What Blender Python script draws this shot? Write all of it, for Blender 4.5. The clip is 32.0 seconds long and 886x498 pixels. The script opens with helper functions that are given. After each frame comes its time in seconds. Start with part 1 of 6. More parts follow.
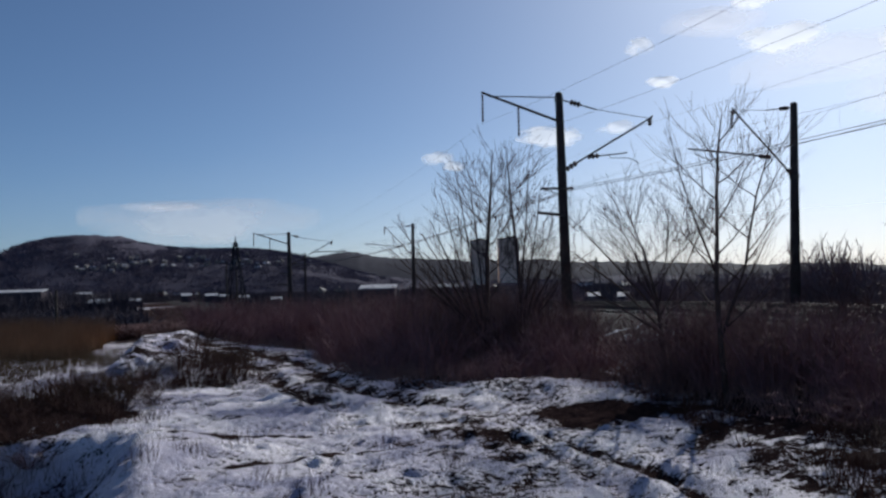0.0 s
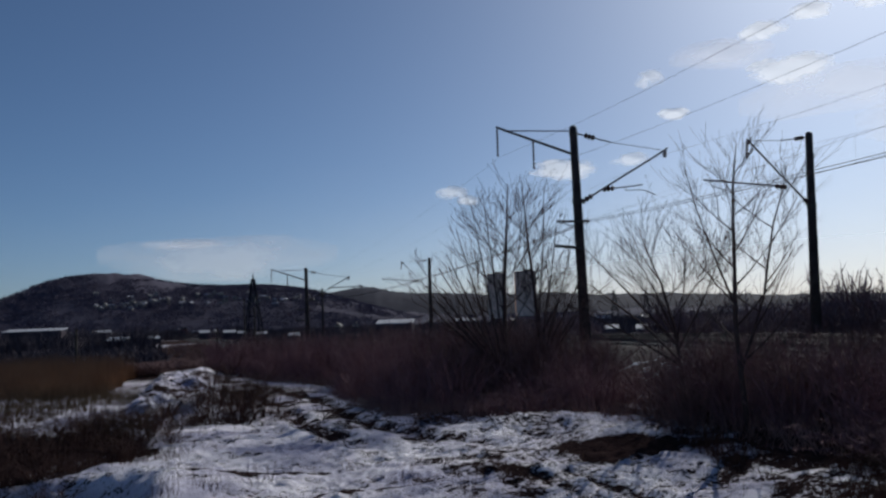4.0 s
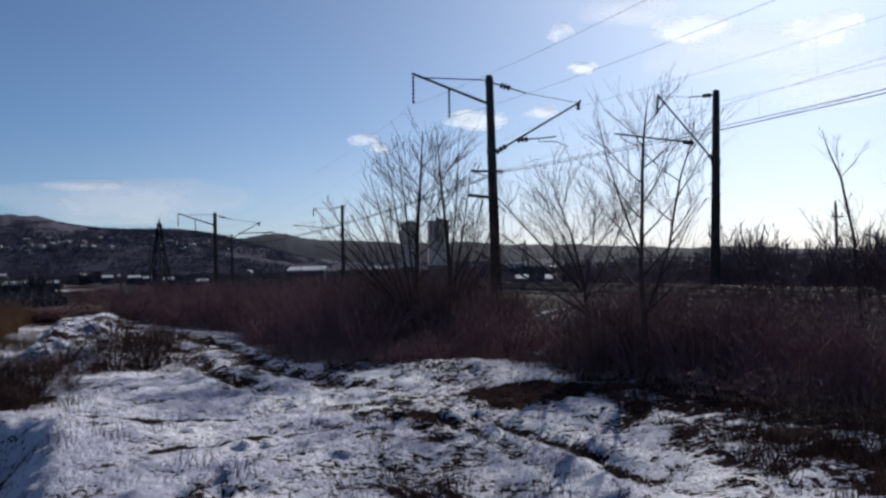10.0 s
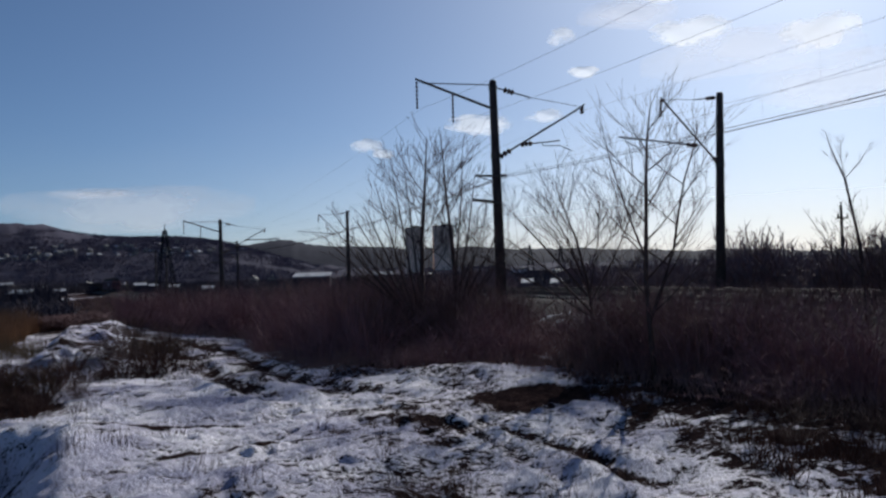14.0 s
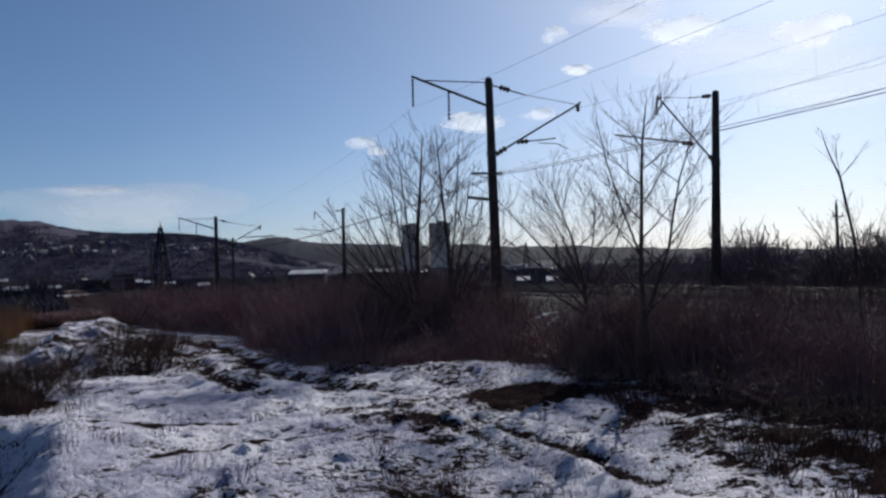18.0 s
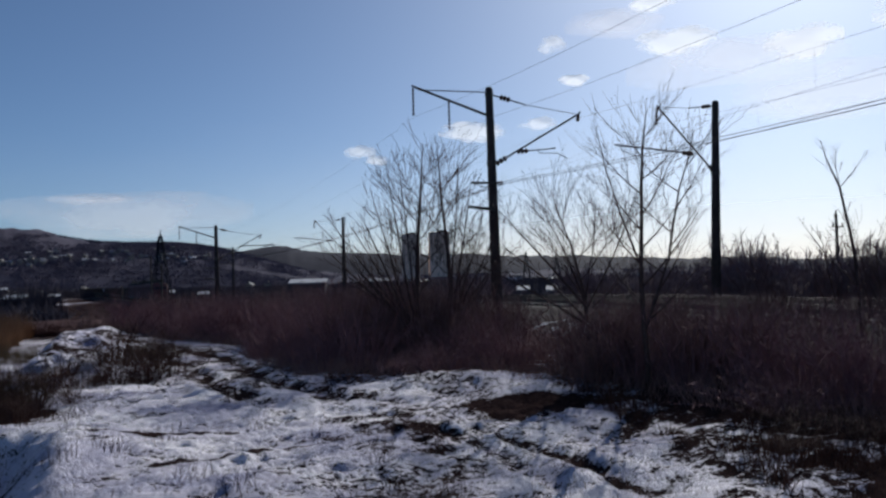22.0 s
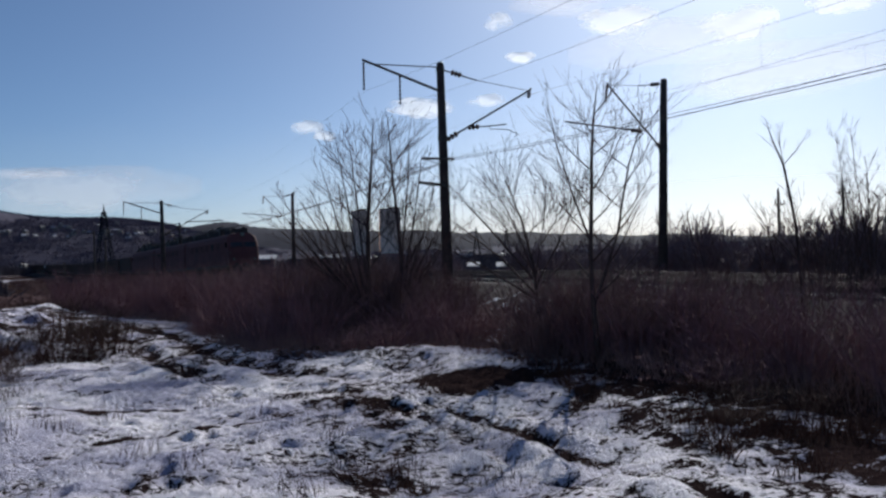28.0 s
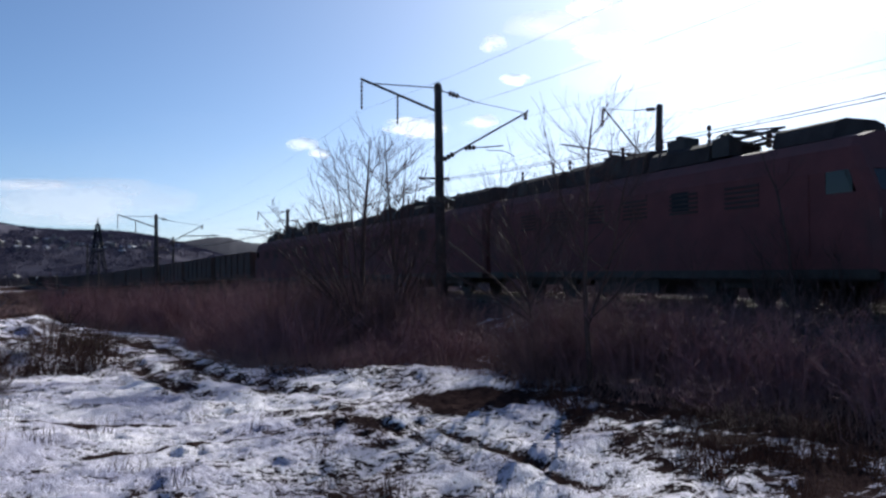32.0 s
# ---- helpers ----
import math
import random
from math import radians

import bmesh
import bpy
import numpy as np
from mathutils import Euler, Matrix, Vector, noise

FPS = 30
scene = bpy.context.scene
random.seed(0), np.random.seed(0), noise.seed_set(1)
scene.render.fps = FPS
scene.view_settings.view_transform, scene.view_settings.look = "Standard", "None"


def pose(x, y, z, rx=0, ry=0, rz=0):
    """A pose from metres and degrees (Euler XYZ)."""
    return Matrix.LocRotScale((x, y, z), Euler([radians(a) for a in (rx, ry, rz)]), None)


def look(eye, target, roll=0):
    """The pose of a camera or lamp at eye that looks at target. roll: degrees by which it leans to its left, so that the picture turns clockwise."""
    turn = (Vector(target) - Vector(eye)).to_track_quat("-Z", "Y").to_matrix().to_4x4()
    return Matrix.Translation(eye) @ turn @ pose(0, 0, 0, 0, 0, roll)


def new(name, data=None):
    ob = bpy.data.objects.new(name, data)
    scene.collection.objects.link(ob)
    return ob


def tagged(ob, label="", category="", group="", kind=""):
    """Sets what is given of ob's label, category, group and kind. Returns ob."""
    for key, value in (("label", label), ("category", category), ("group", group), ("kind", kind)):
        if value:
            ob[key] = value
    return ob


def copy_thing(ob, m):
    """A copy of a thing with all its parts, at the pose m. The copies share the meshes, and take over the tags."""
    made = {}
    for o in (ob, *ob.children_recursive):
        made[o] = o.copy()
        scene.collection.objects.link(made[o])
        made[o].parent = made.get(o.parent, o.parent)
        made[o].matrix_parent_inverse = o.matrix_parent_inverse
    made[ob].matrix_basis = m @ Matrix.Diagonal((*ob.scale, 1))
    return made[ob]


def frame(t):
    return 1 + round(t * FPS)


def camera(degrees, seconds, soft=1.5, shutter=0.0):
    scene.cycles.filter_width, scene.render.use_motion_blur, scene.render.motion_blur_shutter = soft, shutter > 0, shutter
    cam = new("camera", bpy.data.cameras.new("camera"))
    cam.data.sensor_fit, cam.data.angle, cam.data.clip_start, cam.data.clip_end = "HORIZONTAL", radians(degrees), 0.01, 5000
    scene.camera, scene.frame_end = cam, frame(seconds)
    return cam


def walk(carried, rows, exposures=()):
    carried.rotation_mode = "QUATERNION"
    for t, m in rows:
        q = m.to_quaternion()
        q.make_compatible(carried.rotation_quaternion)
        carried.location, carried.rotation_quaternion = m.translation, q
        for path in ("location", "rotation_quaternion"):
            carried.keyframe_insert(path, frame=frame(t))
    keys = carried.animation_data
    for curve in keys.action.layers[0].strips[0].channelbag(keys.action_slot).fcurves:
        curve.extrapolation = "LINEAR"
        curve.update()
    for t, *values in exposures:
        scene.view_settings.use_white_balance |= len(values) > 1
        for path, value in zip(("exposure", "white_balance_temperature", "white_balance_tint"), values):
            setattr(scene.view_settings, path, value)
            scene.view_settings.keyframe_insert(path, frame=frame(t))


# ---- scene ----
PATH = [
    (0, -0.000, -0.000, 2.500, 92.50, 1.50, -0.00),
    (0.5, -0.006, 0.003, 2.498, 92.56, 1.67, -0.63),
    (1, -0.017, -0.007, 2.503, 92.83, 1.77, -0.33),
    (1.5, 0.001, -0.003, 2.501, 93.29, 1.93, -0.31),
    (2, -0.002, -0.004, 2.502, 93.56, 1.95, -0.10),
    (2.5, -0.000, -0.026, 2.505, 93.80, 1.95, 0.03),
    (3, 0.005, -0.036, 2.514, 94.22, 1.81, 0.42),
    (3.5, -0.005, -0.064, 2.510, 94.67, 1.91, 0.93),
    (5.5, 0.003, -0.084, 2.500, 95.03, 2.48, 1.24),
    (6, 0.017, -0.068, 2.494, 93.70, 2.33, 0.36),
    (6.5, 0.017, -0.051, 2.499, 92.95, 1.87, 0.30),
    (7, 0.015, -0.040, 2.493, 92.26, 1.63, 0.45),
    (7.5, 0.008, -0.043, 2.494, 91.95, 1.58, 0.14),
    (8, 0.010, -0.019, 2.492, 91.62, 1.46, 0.42),
    (8.5, 0.011, -0.009, 2.487, 91.20, 1.49, 0.06),
    (9, 0.020, 0.009, 2.490, 90.96, 1.47, -1.01),
    (9.5, 0.031, 0.046, 2.492, 90.93, 1.25, -3.17),
    (10, 0.005, 0.044, 2.488, 91.16, 1.37, -4.82),
    (10.5, -0.005, 0.037, 2.497, 91.13, 1.15, -4.46),
    (11, 0.007, 0.008, 2.498, 92.14, 2.18, -4.37),
    (11.5, 0.015, 0.023, 2.492, 92.26, 1.95, -5.51),
    (12, 0.013, 0.025, 2.497, 91.97, 2.26, -4.30),
    (12.5, 0.013, 0.005, 2.495, 92.23, 2.22, -3.90),
    (13, 0.008, -0.006, 2.496, 92.39, 2.01, -4.26),
    (13.5, 0.002, -0.002, 2.498, 92.30, 1.67, -4.23),
    (14, 0.005, -0.009, 2.483, 91.51, 1.88, -4.46),
    (14.5, 0.017, 0.025, 2.485, 90.48, 1.81, -5.05),
    (16.5, 0.017, 0.029, 2.490, 91.03, 1.37, -5.00),
    (17, 0.014, 0.018, 2.486, 91.30, 1.43, -4.34),
    (17.5, 0.023, 0.009, 2.477, 91.69, 1.59, -4.33),
    (18, 0.028, 0.023, 2.487, 91.33, 1.76, -4.73),
    (18.5, 0.029, 0.035, 2.493, 91.08, 1.88, -4.76),
    (19, 0.021, 0.023, 2.482, 91.19, 1.73, -4.45),
    (19.5, 0.014, 0.024, 2.495, 91.29, 1.43, -4.40),
    (20, 0.011, 0.009, 2.490, 91.67, 1.59, -4.21),
    (20.5, 0.020, 0.006, 2.481, 91.80, 1.69, -4.50),
    (21, 0.021, 0.017, 2.492, 91.72, 1.64, -4.62),
    (21.5, 0.015, -0.004, 2.491, 91.91, 1.66, -4.70),
    (22, 0.024, 0.013, 2.485, 91.97, 1.64, -4.74),
    (22.5, 0.013, 0.008, 2.499, 92.52, 1.84, -6.16),
    (23, 0.034, 0.026, 2.493, 93.47, 3.37, -7.06),
    (23.5, 0.018, 0.033, 2.484, 92.96, 2.78, -7.50),
    (24, 0.033, 0.080, 2.489, 92.33, 2.84, -7.26),
    (24.5, 0.025, 0.066, 2.492, 92.66, 2.95, -7.33),
    (26.5, 0.032, 0.088, 2.489, 92.55, 1.87, -8.12),
    (27, 0.024, 0.064, 2.472, 92.10, 1.35, -7.59),
    (27.5, 0.011, 0.061, 2.469, 91.10, 1.46, -7.92),
    (28, 0.021, 0.080, 2.463, 90.26, 1.61, -8.14),
    (28.5, 0.017, 0.067, 2.473, 90.90, 1.50, -8.09),
    (29, 0.012, 0.086, 2.479, 91.37, 0.81, -7.72),
    (29.5, 0.017, 0.081, 2.468, 91.54, 0.81, -7.77),
    (30, 0.013, 0.084, 2.462, 91.73, 0.80, -8.19),
    (30.5, 0.003, 0.075, 2.458, 91.69, 0.69, -8.36),
    (31, 0.016, 0.091, 2.461, 91.65, 0.61, -8.70),
    (31.5, 0.005, 0.065, 2.466, 91.64, 0.62, -8.81),
    (32, 0.003, 0.050, 2.467, 91.60, 0.46, -8.57),
]
cam = camera(56.0, 32.0, soft=2.5)
walk(cam, [(t, pose(x, y, z, a, b, c)) for t, x, y, z, a, b, c in PATH],
     exposures=[(t, e, 5980, 5) for t, e in ((0, 0.0), (1, -0.06), (2, -0.2), (3, -0.28), (3.5, -0.28), (6, -0.2), (7, -0.05), (9, 0.14), (11, 0.12), (12, -0.02), (13, -0.02), (14, -0.06), (17, 0.04), (20, 0.02), (22, 0.0), (23, -0.32), (24, -0.35), (26.5, -0.26), (27, -0.2), (28, 0.12), (29, 0.05), (30, -0.04), (31, 0.24), (32, 0.64))])

# ---- daylight: low winter sun ahead to the right, clear sky ----
SUN_AZ, SUN_EL = 29.0, 28.8
world = bpy.data.worlds.new("sky")
scene.world = world
world.use_nodes = True
wn = world.node_tree
sky = wn.nodes.new("ShaderNodeTexSky")
sky.sky_type = "NISHITA"
sky.sun_disc = False
sky.sun_elevation, sky.sun_rotation = radians(SUN_EL), radians(SUN_AZ)
sky.air_density, sky.dust_density, sky.ozone_density, sky.altitude = 1.0, 9.9, 4.7, 3000
back = wn.nodes["Background"]
back.inputs["Strength"].default_value = 0.069
wn.links.new(sky.outputs[0], back.inputs["Color"])

sun = new("sun", bpy.data.lights.new("sun", "SUN"))
sun.data.energy, sun.data.angle, sun.data.color = 4.2, radians(0.6), (1.0, 0.92, 0.83)
sd = Vector((math.sin(radians(SUN_AZ)) * math.cos(radians(SUN_EL)), math.cos(radians(SUN_AZ)) * math.cos(radians(SUN_EL)), math.sin(radians(SUN_EL))))
sun.matrix_world = look(sd * 300, (0, 0, 0))

# ---- materials ----
def nodes_of(name):
    m = bpy.data.materials.new(name)
    m.use_nodes = True
    nt = m.node_tree
    return m, nt, nt.nodes["Principled BSDF"]


def noise_node(nt, scale, detail=4.0, rough=0.55, vec=None):
    n = nt.nodes.new("ShaderNodeTexNoise")
    n.inputs["Scale"].default_value, n.inputs["Detail"].default_value, n.inputs["Roughness"].default_value = scale, detail, rough
    if vec is not None:
        nt.links.new(vec, n.inputs["Vector"])
    return n


def ramp_node(nt, fac, stops):
    r = nt.nodes.new("ShaderNodeValToRGB")
    e = r.color_ramp.elements
    e[0].position, e[0].color = stops[0][0], (*stops[0][1], 1)
    e[1].position, e[1].color = stops[-1][0], (*stops[-1][1], 1)
    for p, c in stops[1:-1]:
        k = e.new(p)
        k.color = (*c, 1)
    nt.links.new(fac, r.inputs["Fac"])
    return r


def mix_node(nt, fac, a, b):
    m = nt.nodes.new("ShaderNodeMix")
    m.data_type = "RGBA"
    if isinstance(fac, float):
        m.inputs["Factor"].default_value = fac
    else:
        nt.links.new(fac, m.inputs["Factor"])
    for k, v in (("A", a), ("B", b)):
        s = [i for i in m.inputs if i.name == k and i.type == "RGBA"][0]
        if isinstance(v, tuple):
            s.default_value = (*v, 1)
        else:
            nt.links.new(v, s)
    return [o for o in m.outputs if o.type == "RGBA"][0]


def surface(name, low, high, scale=6.0, rough=0.8, metal=0.0, bump=0.2, fine=40.0, vary=0.0, stain=None, space="Object"):
    """A worn surface: two colours blended by noise at two scales, relief, and an optional stain colour."""
    m, nt, b = nodes_of(name)
    co = nt.nodes.new("ShaderNodeTexCoord").outputs[space]
    n1, n2 = noise_node(nt, scale, 5, 0.6, co), noise_node(nt, fine, 3, 0.6, co)
    add = nt.nodes.new("ShaderNodeMath")
    add.operation = "MULTIPLY_ADD"
    add.inputs[1].default_value = 0.45
    nt.links.new(n2.outputs["Fac"], add.inputs[0])
    sc = nt.nodes.new("ShaderNodeMath")
    sc.operation = "MULTIPLY"
    sc.inputs[1].default_value = 0.6
    nt.links.new(n1.outputs["Fac"], sc.inputs[0])
    nt.links.new(sc.outputs[0], add.inputs[2])
    col = ramp_node(nt, add.outputs[0], [(0.36, low), (0.66, high)]).outputs["Color"]
    if stain:
        n3 = noise_node(nt, scale * 0.35, 6, 0.65, co)
        f = ramp_node(nt, n3.outputs["Fac"], [(0.52, (0, 0, 0)), (0.68, (1, 1, 1))]).outputs["Color"]
        col = mix_node(nt, f, col, stain)
    if vary:
        oi = nt.nodes.new("ShaderNodeObjectInfo")
        hs = nt.nodes.new("ShaderNodeHueSaturation")
        mr = nt.nodes.new("ShaderNodeMapRange")
        mr.inputs["To Min"].default_value, mr.inputs["To Max"].default_value = 1 - vary, 1 + vary
        nt.links.new(oi.outputs["Random"], mr.inputs["Value"])
        nt.links.new(mr.outputs["Result"], hs.inputs["Value"])
        nt.links.new(col, hs.inputs["Color"])
        col = hs.outputs["Color"]
    nt.links.new(col, b.inputs["Base Color"])
    b.inputs["Roughness"].default_value, b.inputs["Metallic"].default_value = rough, metal
    if rough >= 0.9:
        b.inputs["Specular IOR Level"].default_value = 0.05
    if bump:
        bp = nt.nodes.new("ShaderNodeBump")
        bp.inputs["Strength"].default_value, bp.inputs["Distance"].default_value = bump, 0.02
        nt.links.new(add.outputs[0], bp.inputs["Height"])
        nt.links.new(bp.outputs["Normal"], b.inputs["Normal"])
    return m


def ground_material():
    """Trodden snow over brown soil and dead grass; the share of snow comes from the sheet's own 'snow' value and noise."""
    m, nt, b = nodes_of("snowy_ground")
    co = nt.nodes.new("ShaderNodeTexCoord").outputs["Object"]
    at = nt.nodes.new("ShaderNodeAttribute")
    at.attribute_name = "snow"
    n1, n2, n3 = noise_node(nt, 1.3, 6, 0.62, co), noise_node(nt, 9.0, 5, 0.65, co), noise_node(nt, 27.0, 4, 0.65, co)
    a1 = nt.nodes.new("ShaderNodeMath")
    a1.operation = "MULTIPLY_ADD"
    a1.inputs[1].default_value = 0.26
    nt.links.new(n1.outputs["Fac"], a1.inputs[0])
    s2 = nt.nodes.new("ShaderNodeMath")
    s2.operation = "MULTIPLY"
    s2.inputs[1].default_value = 0.52
    nt.links.new(n2.outputs["Fac"], s2.inputs[0])
    nt.links.new(s2.outputs[0], a1.inputs[2])
    ad = nt.nodes.new("ShaderNodeMath")
    ad.operation = "ADD"
    nt.links.new(a1.outputs[0], ad.inputs[0])
    half = nt.nodes.new("ShaderNodeMath")
    half.operation = "MULTIPLY"
    half.inputs[1].default_value = 0.5
    nt.links.new(at.outputs["Fac"], half.inputs[0])
    nt.links.new(half.outputs[0], ad.inputs[1])
    s3 = nt.nodes.new("ShaderNodeMath")
    s3.operation = "MULTIPLY_ADD"
    s3.inputs[1].default_value = 0.36
    nt.links.new(n3.outputs["Fac"], s3.inputs[0])
    nt.links.new(ad.outputs[0], s3.inputs[2])
    mask = ramp_node(nt, s3.outputs[0], [(0.785, (0, 0, 0)), (0.825, (1, 1, 1))]).outputs["Color"]
    soil = ramp_node(nt, n2.outputs["Fac"], [(0.3, (0.02, 0.013, 0.014)), (0.55, (0.038, 0.025, 0.025)), (0.75, (0.076, 0.051, 0.047))]).outputs["Color"]
    # blue-violet noise patches put the shade of uneven snow into its colour
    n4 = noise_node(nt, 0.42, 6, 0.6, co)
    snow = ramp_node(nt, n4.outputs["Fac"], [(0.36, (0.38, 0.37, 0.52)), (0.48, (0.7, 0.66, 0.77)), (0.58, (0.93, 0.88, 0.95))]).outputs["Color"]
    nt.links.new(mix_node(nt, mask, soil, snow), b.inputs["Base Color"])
    b.inputs["Roughness"].default_value = 0.85
    sp = nt.nodes.new("ShaderNodeMath")
    sp.operation = "MULTIPLY"
    sp.inputs[1].default_value = 0.25
    nt.links.new(mask, sp.inputs[0])
    nt.links.new(sp.outputs[0], b.inputs["Specular IOR Level"])
    bp = nt.nodes.new("ShaderNodeBump")
    bp.inputs["Strength"].default_value, bp.inputs["Distance"].default_value = 1.0, 0.14
    hh = nt.nodes.new("ShaderNodeMath")
    hh.operation = "MULTIPLY_ADD"
    hh.inputs[1].default_value = 0.5
    nt.links.new(n3.outputs["Fac"], hh.inputs[0])
    nt.links.new(n2.outputs["Fac"], hh.inputs[2])
    nt.links.new(hh.outputs[0], bp.inputs["Height"])
    nt.links.new(bp.outputs["Normal"], b.inputs["Normal"])
    return m


def cloud_material(name, thick, glow, torn=1.15, grain=0.012, lo=0.7, hi=1.7, tone=(0.97, 0.97, 0.98)):
    """Far vapour, dense in the middle and frayed at the rim; glow emits light in place of sunlight scattered forward.
    """
    m, nt, b = nodes_of(name)
    nt.nodes.remove(b)
    co = nt.nodes.new("ShaderNodeTexCoord")
    oi = nt.nodes.new("ShaderNodeObjectInfo")
    shift = nt.nodes.new("ShaderNodeVectorMath")
    shift.operation = "ADD"
    nt.links.new(co.outputs["Object"], shift.inputs[0])
    mul = nt.nodes.new("ShaderNodeMath")
    mul.operation = "MULTIPLY"
    mul.inputs[1].default_value = 4000.0
    nt.links.new(oi.outputs["Random"], mul.inputs[0])
    nt.links.new(mul.outputs[0], shift.inputs[1])
    flat = nt.nodes.new("ShaderNodeVectorMath")
    flat.operation = "MULTIPLY"
    flat.inputs[1].default_value = (1.0, 1.0, 2.1)
    nt.links.new(shift.outputs[0], flat.inputs[0])
    n = noise_node(nt, grain, 8, 0.6, flat.outputs[0])
    at = nt.nodes.new("ShaderNodeAttribute")
    at.attribute_name = "rim"
    s = nt.nodes.new("ShaderNodeMath")
    s.operation = "MULTIPLY_ADD"
    s.inputs[1].default_value = torn
    nt.links.new(n.outputs["Fac"], s.inputs[0])
    nt.links.new(at.outputs["Fac"], s.inputs[2])
    f = ramp_node(nt, s.outputs[0], [(lo, (0, 0, 0)), (hi, (thick, thick, thick))]).outputs["Color"]
    tl, df, tp = nt.nodes.new("ShaderNodeBsdfTranslucent"), nt.nodes.new("ShaderNodeBsdfDiffuse"), nt.nodes.new("ShaderNodeBsdfTransparent")
    for k in (tl, df):
        k.inputs["Color"].default_value = (*tone, 1)
    ms, mt = nt.nodes.new("ShaderNodeMixShader"), nt.nodes.new("ShaderNodeMixShader")
    ms.inputs[0].default_value = 0.35
    # emission brightens the cloud where forward scattering falls short
    em, ad2 = nt.nodes.new("ShaderNodeEmission"), nt.nodes.new("ShaderNodeAddShader")
    em.inputs["Color"].default_value, em.inputs["Strength"].default_value = (*tone, 1), glow
    nt.links.new(ms.outputs[0], ad2.inputs[0])
    nt.links.new(em.outputs[0], ad2.inputs[1])
    nt.links.new(tl.outputs[0], ms.inputs[1])
    nt.links.new(df.outputs[0], ms.inputs[2])
    nt.links.new(f, mt.inputs[0])
    nt.links.new(tp.outputs[0], mt.inputs[1])
    nt.links.new(ad2.outputs[0], mt.inputs[2])
    nt.links.new(mt.outputs[0], nt.nodes["Material Output"].inputs["Surface"])
    return m


def glass_material(name):
    m, nt, b = nodes_of(name)
    b.inputs["Base Color"].default_value = (0.02, 0.025, 0.03, 1)
    b.inputs["Roughness"].default_value, b.inputs["Specular IOR Level"].default_value = 0.5, 0.05
    return m


def pane_material(name, tint=(0.82, 0.85, 0.84)):
    """Cab glazing: see-through as far as its tint lets, with a sheen."""
    m, nt, b = nodes_of(name)
    nt.nodes.remove(b)
    tp, gl, mx = nt.nodes.new("ShaderNodeBsdfTransparent"), nt.nodes.new("ShaderNodeBsdfGlossy"), nt.nodes.new("ShaderNodeMixShader")
    tp.inputs["Color"].default_value = (*tint, 1)
    gl.inputs["Roughness"].default_value = 0.05
    mx.inputs[0].default_value = 0.07
    nt.links.new(tp.outputs[0], mx.inputs[1])
    nt.links.new(gl.outputs[0], mx.inputs[2])
    nt.links.new(mx.outputs[0], nt.nodes["Material Output"].inputs["Surface"])
    return m


